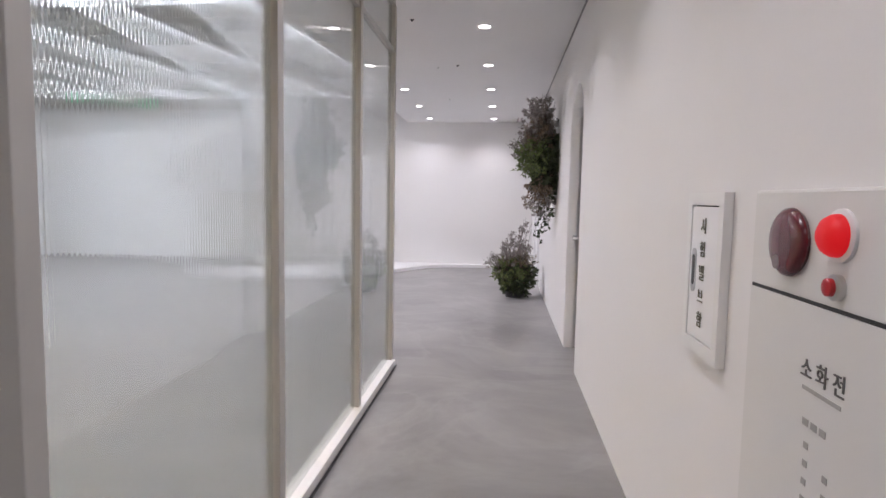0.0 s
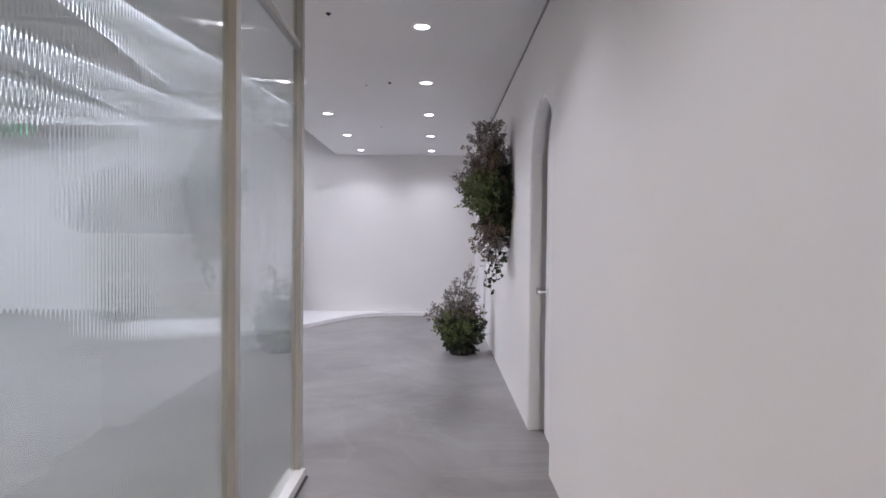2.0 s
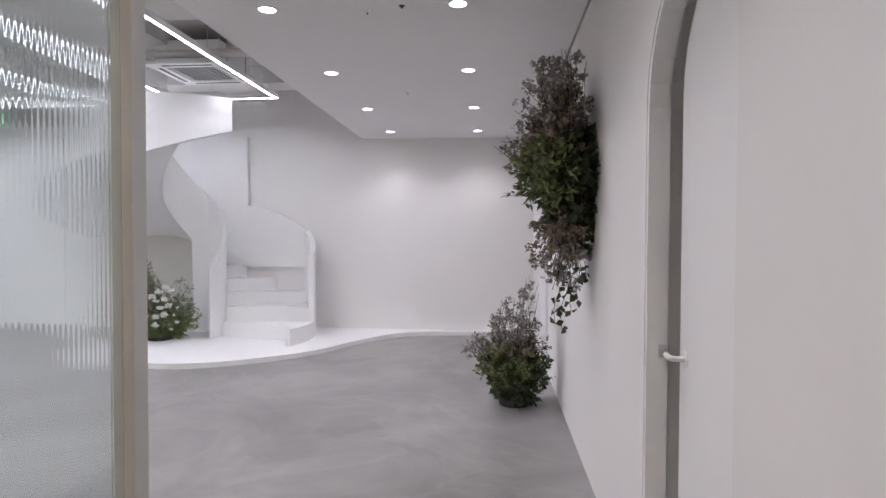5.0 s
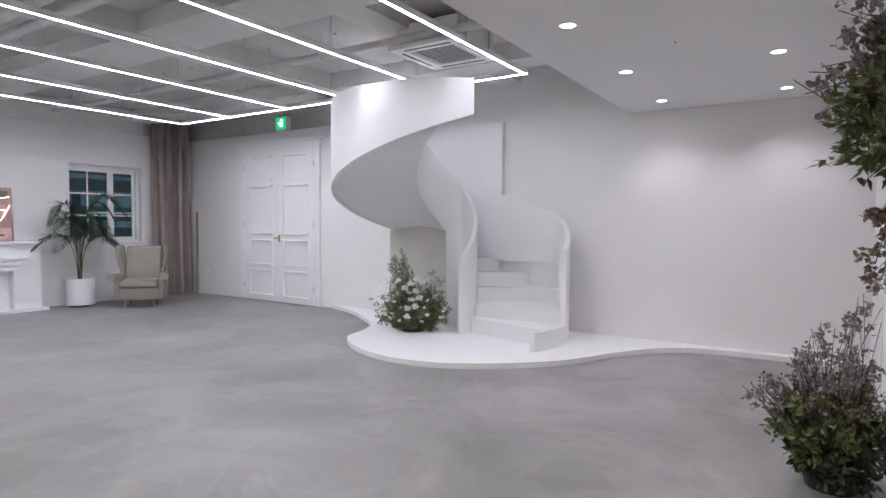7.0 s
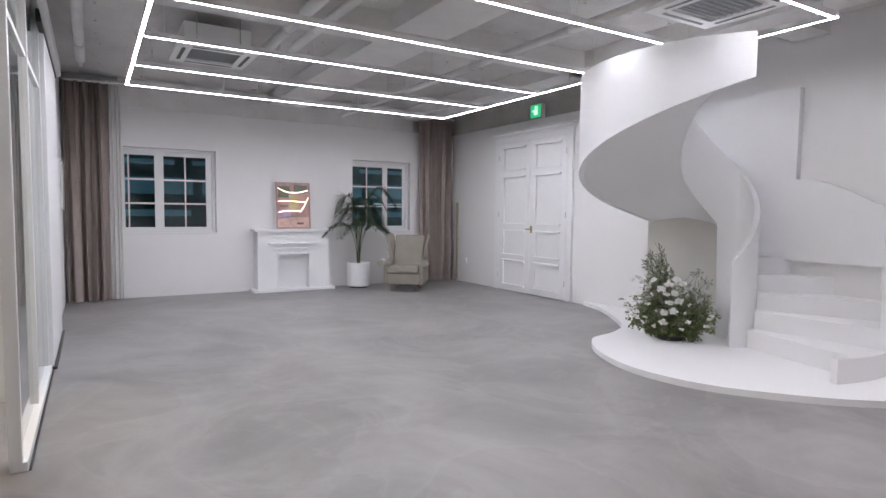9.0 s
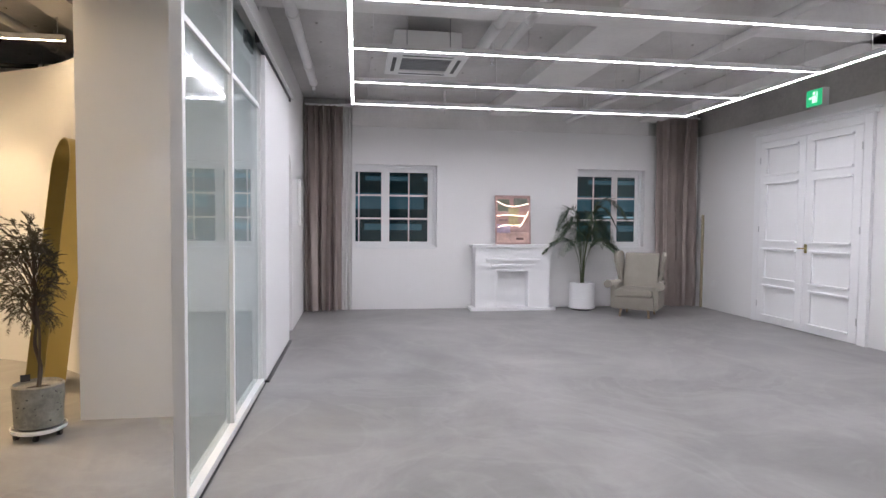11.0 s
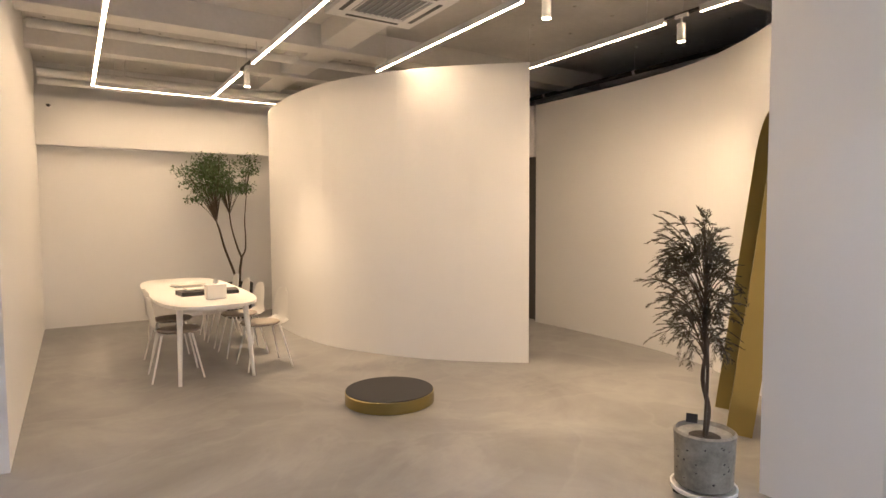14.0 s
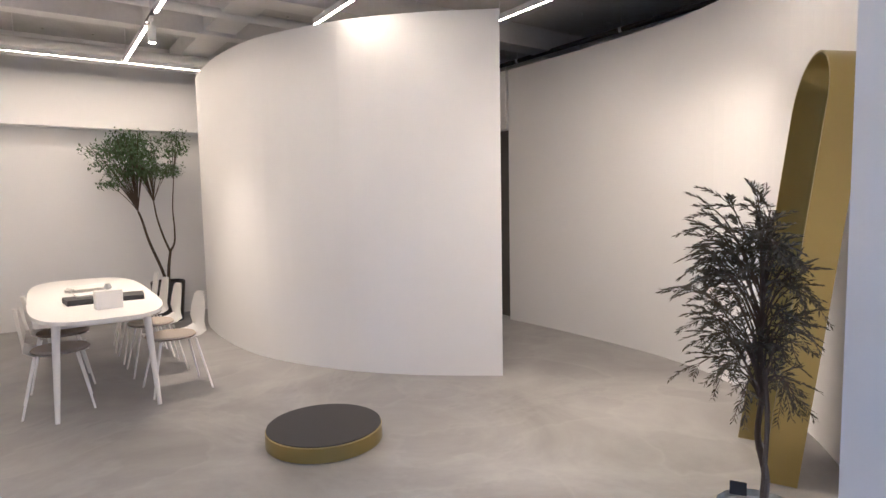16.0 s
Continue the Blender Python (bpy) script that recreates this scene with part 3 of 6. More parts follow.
def double_door():
    d = thing("double_door", "closed white panelled double door with moulded surround", "door", kind="structure")
    x0, x1, top, y = -9.50, -7.57, 2.88, NORTH - 0.002
    part("casing", box(box(boxed(x0 - 0.13, x0, y - 0.05, y, 0, top + 0.12, bevel=0.006), x1, x1 + 0.13, y - 0.05, y, 0, top + 0.12, bevel=0.006), x0, x1, y - 0.05, y, top, top + 0.12, bevel=0.006), DOOR_WHITE, d)
    bm = boxed(x0 - 0.17, x1 + 0.17, y - 0.08, y, top + 0.12, top + 0.17, bevel=0.008)
    box(bm, x0 - 0.21, x1 + 0.21, y - 0.11, y, top + 0.17, top + 0.205, bevel=0.008)
    part("cornice", bm, DOOR_WHITE, d)
    mid = (x0 + x1) / 2
    for a, b in ((x0 + 0.004, mid - 0.003), (mid + 0.003, x1 - 0.004)):
        leaf = part("door_leaf", boxed(a, b, y - 0.03, y, 0.012, top - 0.004), DOOR_WHITE, d)
        levels = (0.06, 0.62, 0.70, 1.20, 1.30, 2.24, 2.34, 2.80)
        st = 0.13
        rails = bmesh.new()
        box(rails, a, a + st, y - 0.052, y - 0.03, 0.012, top - 0.004, 0.003)
        box(rails, b - st, b, y - 0.052, y - 0.03, 0.012, top - 0.004, 0.003)
        for z0, z1 in ((0.012, levels[0] + 0.05), (levels[1], levels[2]), (levels[3], levels[4]), (levels[5], levels[6]), (levels[7], top - 0.004)):
            box(rails, a + st, b - st, y - 0.052, y - 0.03, z0, z1, 0.003)
        part("stiles_and_rails", rails, DOOR_WHITE, leaf)
        for z0, z1 in ((levels[0] + 0.05, levels[1]), (levels[2], levels[3]), (levels[4], levels[5]), (levels[6], levels[7])):
            bm = bmesh.new()
            mould(bm, a + st, b - st, z0, z1, y - 0.03, 0.030, 0.055)
            part("panel_moulding", bm, DOOR_WHITE, leaf)
        for z in (0.3, 1.5, 2.6):
            hx = a + 0.004 if a < mid - 0.5 else b - 0.004
            part("hinge", tube(bmesh.new(), [(hx, y - 0.056, z - 0.05), (hx, y - 0.056, z + 0.05)], 0.008, 8), STEEL, leaf)
    h = part("handle", tube(bmesh.new(), [(mid + 0.05, y - 0.054, 1.23), (mid + 0.05, y - 0.10, 1.23), (mid - 0.05, y - 0.105, 1.225)], 0.011, 10), BRASS, d, "small brass lever handle", True)
    part("rose", boxed(mid + 0.025, mid + 0.075, y - 0.06, y - 0.05, 1.16, 1.29, bevel=0.004), BRASS, h)


double_door()


def arched_leaf(bm, x0, x1, a, b, top):
    return prism(bm, arch_points(a, b, top), "x", x0, x1)


def arched_door():
    d = thing("door_2", "white arched door standing slightly ajar in its reveal", "door", (EAST + 0.11, ARCH_A + 0.024, 0), 0, kind="structure")
    w = ARCH_B - ARCH_A - 0.115
    leaf = part("door_leaf", arched_leaf(bmesh.new(), -0.02, 0.02, 0, w, ARCH_TOP - 0.03), DOOR_WHITE, d)
    d.rotation_euler.z = radians(-1.5)
    hy, hz = w - 0.075, 1.05
    rose = part("handle_rose", tube(bmesh.new(), [(-0.02, hy, hz), (-0.028, hy, hz)], 0.03, 24), DOOR_WHITE, leaf, "white round handle rose", True)
    part("lever", tube(bmesh.new(), smooth_path([(-0.026, hy, hz), (-0.058, hy, hz), (-0.072, hy + 0.02, hz), (-0.070, hy + 0.07, hz - 0.002), (-0.06, hy + 0.115, hz - 0.006)], 5), 0.0105, 12), DOOR_WHITE, rose, "white curved lever", True)
    part("latch_plate", boxed(-0.012, 0.012, w - 0.001, w + 0.004, hz - 0.08, hz + 0.08), STEEL, leaf)
    part("keeper", boxed(EAST + 0.05, EAST + 0.088, ARCH_B - 0.026, ARCH_B - 0.0205, hz - 0.025, hz + 0.025), STEEL, None, "grey steel door keeper on the jamb")


arched_door()
for o in list(scene.objects):
    if o.name == "keeper":
        tagged(o, "", "door fitting", kind="structure")
# lining of the arched reveal
bm = bmesh.new()
outer, inner = arch_points(ARCH_A, ARCH_B, ARCH_TOP), arch_points(ARCH_A + 0.02, ARCH_B - 0.02, ARCH_TOP - 0.02)
prism(bm, outer + inner[::-1], "x", EAST + 0.004, EAST + 0.085)
structure("trim_arch", bm, DOOR_WHITE, "white lining of the arched doorway")
bm = bmesh.new()
for a, b, z0, z1 in ((9.55, 9.63, 0, 2.26), (10.5, 10.58, 0, 2.26), (9.63, 10.5, 2.18, 2.26)):
    box(bm, EAST - 0.03, EAST - 0.002, a, b, z0, z1, 0.004)
structure("trim_side_door", bm, DOOR_WHITE, "white casing of a side door in the corridor wall")
side = thing("door_3", "closed white flush side door in the corridor wall", "door", kind="structure")
part("door_leaf", boxed(EAST - 0.014, EAST - 0.002, 9.63, 10.5, 0.01, 2.18), DOOR_WHITE, side)
part("handle", tube(bmesh.new(), [(EAST - 0.012, 9.72, 1.03), (EAST - 0.06, 9.72, 1.03), (EAST - 0.065, 9.83, 1.03)], 0.01, 10), STEEL, side, "", True)

# shadow gap along the corridor wall and ceiling
structure("trim_ceiling", boxed(EAST - 0.012, EAST - 0.001, -3.0, NORTH, DROP_Z - 0.018, DROP_Z - 0.003), surface("grey_shadow_gap", (0.35, 0.34, 0.34), 0.7), "thin grey shadow-gap trim at the ceiling")

# sliding door on the studio side, its rail and floor track
sl = thing("sliding_door", "tall white sliding door hung from a wall rail", "door", kind="structure")
part("door_leaf", boxed(-8.58, -6.64, SOUTH + 0.012, SOUTH + 0.05, 0.03, 3.12, bevel=0.003), DOOR_WHITE, sl)
part("rail_cover", boxed(-8.86, -4.2, SOUTH + 0.055, SOUTH + 0.10, 3.16, 3.30, bevel=0.003), FRAME_WHITE, sl)
part("rail", boxed(-8.82, -6.3, SOUTH + 0.014, SOUTH + 0.054, 3.13, 3.24), DARK_METAL, sl, "dark steel hanging rail")
part("floor_track", boxed(-8.60, -6.64, SOUTH + 0.01, SOUTH + 0.075, 0.001, 0.02), DARK_METAL, sl, "dark floor guide track")


def window(name, y0, y1, z0, z1, sashes):
    """A sliding sash window with glazing bars, set deep into the west wall; sashes give the glazed stretches of each."""
    w = thing(name, "white framed window with glazing bars in a deep reveal, night outside", "window", kind="structure")
    x, h0, h1 = WEST - 0.15, z0 + 0.105, z1 - 0.125
    fr = WINDOW_FRAME
    part("window_frame", box(box(box(boxed(x - 0.05, x + 0.035, y0, y1, z1 - 0.055, z1, bevel=0.003), x - 0.05, x + 0.035, y0, y1, z0, z0 + 0.045, 0.003),
                                 x - 0.05, x + 0.035, y0, y0 + 0.018, z0 + 0.045, z1 - 0.055, 0.003), x - 0.05, x + 0.035, y1 - 0.055, y1, z0 + 0.045, z1 - 0.055, 0.003), fr, w)
    part("window_sill", boxed(x + 0.036, WEST + 0.008, y0, y1, z0 - 0.02, z0 + 0.010, bevel=0.004), fr, w)
    for n, glazed in enumerate(sashes):
        dx = 0.010 - 0.026 * n
        lo = y0 + 0.018 if n == 0 else glazed[0][0] - 0.075
        hi = glazed[-1][1] + 0.075 if n == 0 else y1 - 0.055
        a, b = glazed[0][0], glazed[-1][1]
        sash = boxed(x + dx - 0.012, x + dx + 0.013, lo, hi, h1, z1 - 0.056, bevel=0.003)
        box(sash, x + dx - 0.012, x + dx + 0.013, lo, hi, z0 + 0.046, h0, 0.003)
        if a - lo > 0.005:
            box(sash, x + dx - 0.012, x + dx + 0.013, lo, a, h0, h1, 0.003)
        box(sash, x + dx - 0.012, x + dx + 0.013, b, hi, h0, h1, 0.003)
        so = part("sash", sash, fr, w)
        pane = part("pane", boxed(x + dx - 0.006, x + dx - 0.002, a, b, h0, h1), PANE, so, "dark glass pane")
        pane.visible_shadow = False
        for left, right in zip(glazed, glazed[1:]):
            part("glazing_bar", boxed(x + dx - 0.001, x + dx + 0.012, left[1], right[0], h0, h1), fr, so)
        for k in (1, 2):
            z = h0 + (h1 - h0) * k / 3
            part("glazing_bar", boxed(x + dx - 0.001, x + dx + 0.0115, a, b, z - 0.015, z + 0.015), fr, so)


WINDOW_FRAME = surface("white_window_frame", (0.76, 0.765, 0.765), 0.4, spread=0.03)
PANE, _nt, _b = nodes_of("tinted_window_glass")
_b.inputs["Base Color"].default_value = (0.55, 0.80, 0.82, 1)
_b.inputs["Transmission Weight"].default_value = 1.0
_b.inputs["Roughness"].default_value = 0.02
_b.inputs["IOR"].default_value = 1.5
window("window_1", *W1, (((5.463, 5.505), (5.529, 5.918)), ((6.066, 6.406), (6.430, 6.765))))
window("window_2", *W2, (((9.592, 9.929), (9.953, 10.308)), ((10.434, 10.795),)))
# the street outside: a lit facade across the way
fac = thing("apartment_building", "teal-grey facade across the street with dim window bands", "building", (-17.5, 0, 0))
TEAL = surface("teal_facade", (0.05, 0.10, 0.115), 0.7, spread=0.3, scale=0.5)
part("wall", boxed(-0.6, 0, 0, 20, -6, 9), TEAL, fac)
DIM = glow("dim_window", (0.30, 0.65, 0.85), 0.07)
BRIGHT = glow("bright_shop_strip", (0.75, 0.9, 1.0), 0.5)
for k, (z, h) in enumerate(((-0.9, 0.35), (0.35, 0.5), (1.35, 0.18), (1.95, 0.45), (2.75, 0.12), (3.3, 0.4))):
    y = 0.3
    while y < 19:
        ln = 1.2 + 1.7 * ((k * 7 + int(y * 3)) % 5) / 4
        part("window_band", boxed(0.0, 0.05, y, min(y + ln, 19.8), z, z + h), DIM, fac, "dim window band")
        y += ln + 0.25 + 0.2 * (k % 3)
for y, z in ((12.8, 1.75), (14.6, 2.62), (13.4, 0.95)):
    part("shop_strip", boxed(0.05, 0.09, y, y + 1.3, z, z + 0.05), BRIGHT, fac, "bright lit strip")


# ---- ceiling fittings ----
def cassette(x0, x1, y0, y1, z):
    c = thing("ceiling_air_conditioner", "white four-way cassette air conditioner below the slab", "air conditioner", ((x0 + x1) / 2, (y0 + y1) / 2, z), group="air conditioners")
    hx, hy = (x1 - x0) / 2, (y1 - y0) / 2
    part("housing", boxed(-hx + 0.07, hx - 0.07, -hy + 0.07, hy - 0.07, 0.03, 0.26, bevel=0.01), FRAME_WHITE, c)
    bm = bmesh.new()
    q = 0.16
    for a, b, e, f in ((-hx, hx, hy - q, hy), (-hx, hx, -hy, -hy + q), (-hx, -hx + q, -hy + q, hy - q), (hx - q, hx, -hy + q, hy - q)):
        box(bm, a, b, e, f, -0.012, 0.028, 0.006)
    part("panel", bm, FRAME_WHITE, c)
    part("grille", boxed(-hx + q, hx - q, -hy + q, hy - q, 0.004, 0.024), surface("grey_grille", (0.22, 0.23, 0.24), 0.6), c, "grey return-air grille")
    for i in range(9):
        xx = -hx + q + (2 * hx - 2 * q) * (i + 0.5) / 9
        part("grille_slat", boxed(xx - 0.006, xx + 0.006, -hy + q, hy - q, -0.004, 0.006), PIPE_WHITE if i % 8 == 0 else surface("slat_grey", (0.3, 0.31, 0.32), 0.5), c)
    for a, b, e, f in ((-hx + q, hx - q, hy - 0.10, hy - 0.06), (-hx + q, hx - q, -hy + 0.06, -hy + 0.10), (-hx + 0.06, -hx + 0.10, -hy + q, hy - q), (hx - 0.10, hx - 0.06, -hy + q, hy - q)):
        part("air_slot", boxed(a, b, e, f, -0.0135, -0.011), DARK_METAL, c, "dark air slot")
    for sx in (-1, 1):
        for sy in (-1, 1):
            part("hanger_rod", tube(bmesh.new(), [(sx * (hx - 0.05), sy * (hy - 0.2), 0.05), (sx * (hx - 0.05), sy * (hy - 0.2), SLAB_Z - z)], 0.006, 6), STEEL, c)


cassette(-7.93, -7.05, 5.80, 6.66, 3.33)
cassette(-3.72, -2.84, 9.22, 10.10, 3.33)
cassette(-5.25, -4.42, 0.22, 1.08, 3.33)


def pipe(path, r, label="white painted ceiling pipe with clamps", mat=None):
    p = thing("ceiling_pipe", label, "pipe")
    part("run", tube(bmesh.new(), path, r, 14), mat or PIPE_WHITE, p, "", True)
    a, b = Vector(path[0]), Vector(path[-1])
    n = max(1, int((b - a).length / 1.7))
    for i in range(n):
        q = a.lerp(b, (i + 0.5) / n)
        d = (b - a).normalized() * 0.02
        part("clamp", tube(bmesh.new(), [q - d, q + d], r * 1.18, 14), PIPE_WHITE, p)
        part("hanger_rod", tube(bmesh.new(), [q, (q.x, q.y, SLAB_Z)], 0.005, 6), PIPE_WHITE, p)
    return p


pipe([(-9.3, 4.88, 3.50), (-2.0, 4.88, 3.50)], 0.055)
pipe([(-7.5, 6.86, 3.52), (-2.0, 6.86, 3.52)], 0.06)
pipe([(-7.3, 7.12, 3.50), (-2.0, 7.12, 3.50)], 0.05)
pipe([(-11.2, 9.30, 3.44), (-2.0, 9.30, 3.44)], 0.045)
pipe([(-11.2, 5.2, 3.60), (-11.2, 11.8, 3.60)], 0.02, "thin white conduit along the window wall")
pipe([(-2.5, 5.0, 3.45), (-2.5, 11.9, 3.45)], 0.035)
pipe([(-2.2, -2.05, 3.50), (-8.2, -2.05, 3.50)], 0.05)
pipe([(-2.2, -3.95, 3.42), (-8.2, -3.95, 3.42)], 0.055)
pipe([(-2.2, -4.22, 3.36), (-8.2, -4.22, 3.36)], 0.045)
pipe([(-3.3, 2.05, 3.52), (-11.2, 2.05, 3.52)], 0.05)
pipe([(-8.9, -4.5, 3.46), (-8.9, 4.2, 3.46)], 0.03, "thin dark conduit over the curved partition", DARK_METAL)
pipe([(-9.5, -4.5, 3.58), (-9.5, 4.2, 3.58)], 0.06)
for x, y in ((-9.3, 4.88), (-10.4, 6.9), (-10.4, 9.3), (-7.45, 7.0)):
    s = thing("sprinkler_head", "small white sprinkler head on a pipe drop", "sprinkler", (x, y, 3.40), group="sprinkler heads")
    part("drop", tube(bmesh.new(), [(0, 0, 0.0), (0, 0, SLAB_Z - 3.40)], 0.022, 12), PIPE_WHITE, s)
    part("deflector", lathe(bmesh.new(), [(0, -0.05), (0.03, -0.05), (0.03, -0.044), (0.008, -0.03), (0.008, 0.0), (0.0, 0.0)], 14), STEEL, s)
    if x == -10.4:
        part("arm", tube(bmesh.new(), [(0, 0, 0.14), (-0.55, 0, 0.14)], 0.03, 10), PIPE_WHITE, s)
SENSORS = [(-0.56, 6.95), (-0.80, 7.03), (-0.83, 5.2), (-0.86, 9.2)]
for i, (x, y) in enumerate(SENSORS):
    s = thing("ceiling_sensor", "tiny dark ceiling sprinkler cover", "sensor", (x, y, DROP_Z), group="ceiling sensors")
    part("cover", lathe(bmesh.new(), [(0, -0.008), (0.012, -0.008), (0.02, -0.001), (0.02, 0.0)], 16), FRAME_WHITE if i % 2 else DARK_METAL, s)
    part("plug", lathe(bmesh.new(), [(0, -0.016), (0.006, -0.016), (0.006, -0.008)], 10), BLACK, s)


def track_spot(x, y, target, wide=80):
    s = thing("track_spot", "small white cylinder spotlight on a track", "spotlight", (x, y, LED_Z), group="track spots")
    part("adapter", boxed(-0.014, 0.014, -0.06, 0.06, 0.0, 0.03), FRAME_WHITE, s)
    part("stem", tube(bmesh.new(), [(0, 0, 0.0), (0, 0, -0.06)], 0.008, 8), FRAME_WHITE, s)
    part("body", tube(bmesh.new(), [(0, 0, -0.05), (0, 0, -0.20)], 0.036, 20), FRAME_WHITE, s, "", True)
    part("lens", tube(bmesh.new(), [(0, 0, -0.2005), (0, 0, -0.203)], 0.029, 20), LED_WARM, s, "glowing lens")
    lamp = bpy.data.lights.new("track_spot_beam", "SPOT")
    lamp.energy, lamp.color, lamp.spot_size, lamp.spot_blend, lamp.shadow_soft_size = SPOT_WATT * (4 if wide < 100 else 3.6), SPOT_COLOUR, radians(wide), 1.0, 0.03
    new("track_spot_beam", lamp).matrix_basis = look((x, y, LED_Z - 0.21), target)


track_spot(-7.0, 1.9, (-7.25, 0.5, 0.0), 120)
track_spot(-5.6, 1.73, (-6.2, 2.7, 0.0))
track_spot(-4.26, -1.8, (-4.2, -1.7, 0.0))
for a, b in (((-4.26, -2.05), (-4.26, -1.55)), ((-5.59, 1.46), (-5.59, 2.0)), ((-7.03, 1.71), (-7.0, 2.08))):
    tr = thing("light_track", "black track joining two warm linear lights", "light track")
    part("rail", boxed(a[0] - 0.015, a[0] + 0.015, a[1] + 0.002, b[1] - 0.002, LED_Z + 0.032, LED_Z + 0.055), BLACK, tr)
    part("wire", tube(bmesh.new(), [(a[0], (a[1] + b[1]) / 2, LED_Z + 0.05), (a[0], (a[1] + b[1]) / 2, SLAB_Z)], 0.004, 6), STEEL, tr)

cc = thing("security_camera", "small dark dome camera on the wall", "camera", (-2.30, -4.47, 3.10))
part("arm", boxed(-0.02, 0.02, -0.025, 0.03, 0.0, 0.05, bevel=0.004), FRAME_WHITE, cc)
part("eye", lathe(bmesh.new(), [(0, -0.035), (0.022, -0.025), (0.032, 0.0), (0.0, 0.0)], 16), BLACK, cc)

ex = thing("exit_sign", "lit green exit sign above the double door", "sign", (-8.42, NORTH + 0.045, 3.385))
part("case", boxed(-0.15, 0.15, -0.10, 0.004, -0.125, 0.125, bevel=0.006), FRAME_WHITE, ex)
part("face", boxed(-0.142, 0.142, -0.106, -0.101, -0.117, 0.117), glow("exit_green", (0.02, 0.55, 0.22), 0.9), ex, "glowing green face")
bm = bmesh.new()
for a, b, c, d in ((-0.03, 0.03, -0.07, 0.03), (-0.02, 0.02, 0.045, 0.085), (0.045, 0.06, -0.07, 0.08), (-0.09, -0.045, -0.01, 0.015)):
    box(bm, a, b, -0.109, -0.1065, c, d)
part("symbol", bm, glow("exit_white", (0.7, 1.0, 0.8), 1.4), ex, "pale plain symbol blocks")


# ---- fire cabinet and rescue box on the corridor wall ----
CAB = surface("grey_white_powder_coat", (0.72, 0.715, 0.70), 0.45, spread=0.02, grain=140, bump=0.06)
RED_DARK = surface("dark_red_enamel", (0.11, 0.012, 0.018), 0.25, spread=0.1, coat=0.5)
INK = surface("dark_grey_lettering", (0.12, 0.115, 0.11), 0.6)
INK_PALE = surface("mid_grey_lettering", (0.38, 0.37, 0.36), 0.6)
cabinet = thing("fire_hydrant_cabinet", "off-white steel fire hydrant cabinet set in the wall", "fire cabinet", (EAST, 1.45, 0))
# local: y runs away from the far edge towards the viewer (negative world y)
part("body", boxed(-0.018, -0.001, -0.72, 0.0, 0.16, 1.42, bevel=0.004), CAB, cabinet)
part("alarm_plate", boxed(-0.022, -0.0185, -0.712, -0.006, 1.205, 1.415, bevel=0.0015), CAB, cabinet)
door = part("door", boxed(-0.022, -0.0185, -0.712, -0.006, 0.168, 1.196, bevel=0.0015), CAB, cabinet)
part("seam", boxed(-0.0195, -0.0186, -0.712, -0.006, 1.1965, 1.2045), BLACK, cabinet, "dark gap between plate and door")


def knob(bm, prof, y, z, sides=32):
    """Turns (radius, reach) pairs round an axis that points out of the wall."""
    rings = [[bm.verts.new((-h, y + r * math.cos(k * math.tau / sides), z + r * math.sin(k * math.tau / sides))) for k in range(sides)] for r, h in prof]
    for a, b in zip(rings, rings[1:]):
        for k in range(sides):
            bm.faces.new((a[k], a[(k + 1) % sides], b[(k + 1) % sides], b[k]))
    bm.faces.new(rings[-1])
    return bm


bell = part("alarm_bell", knob(bmesh.new(), [(0.066, 0.022), (0.071, 0.030), (0.069, 0.038), (0.060, 0.045), (0.040, 0.048), (0.012, 0.049)], -0.195, 1.312, 40), RED_DARK, cabinet, "dark red alarm bell", True)
part("sound_slot", knob(bmesh.new(), [(0.015, 0.044), (0.015, 0.0495), (0.011, 0.050)], -0.18, 1.270, 20), surface("bell_slot", (0.2, 0.16, 0.16), 0.4), bell)
lamp_rim = part("lamp_rim", knob(bmesh.new(), [(0.048, 0.022), (0.048, 0.028), (0.040, 0.031)], -0.365, 1.335, 32), FRAME_WHITE, cabinet, "white lamp rim", True)
part("lamp_dome", knob(bmesh.new(), [(0.039, 0.030), (0.038, 0.040), (0.032, 0.051), (0.020, 0.059), (0.008, 0.061)], -0.365, 1.335, 32), glow("red_lamp", (0.80, 0.006, 0.010), 0.42), lamp_rim, "lit red lamp dome", True)
call = part("call_button_rim", knob(bmesh.new(), [(0.024, 0.022), (0.024, 0.032), (0.018, 0.036)], -0.365, 1.243, 24), STEEL, cabinet, "", True)
part("call_button", knob(bmesh.new(), [(0.017, 0.034), (0.016, 0.044), (0.008, 0.047)], -0.365, 1.243, 24), surface("red_button", (0.42, 0.012, 0.02), 0.3), call, "red call button", True)


def lettering(text, size, y, z, mat, parent, label):
    """Flat lettering on a wall that faces -x, centred at y."""
    cu = bpy.data.curves.new("lettering", "FONT")
    cu.body, cu.size, cu.align_x, cu.extrude = text, size, "CENTER", 0.0012
    tmp = new("lettering_curve", cu)
    me = bpy.data.meshes.new_from_object(tmp.evaluated_get(bpy.context.evaluated_depsgraph_get()))
    bpy.data.objects.remove(tmp)
    me.materials.clear()
    me.materials.append(mat)
    ob = new("lettering", me)
    ob.parent = parent
    ob.matrix_basis = pose(-0.0232, y, z, 90, 0, -90)
    return tagged(ob, label)


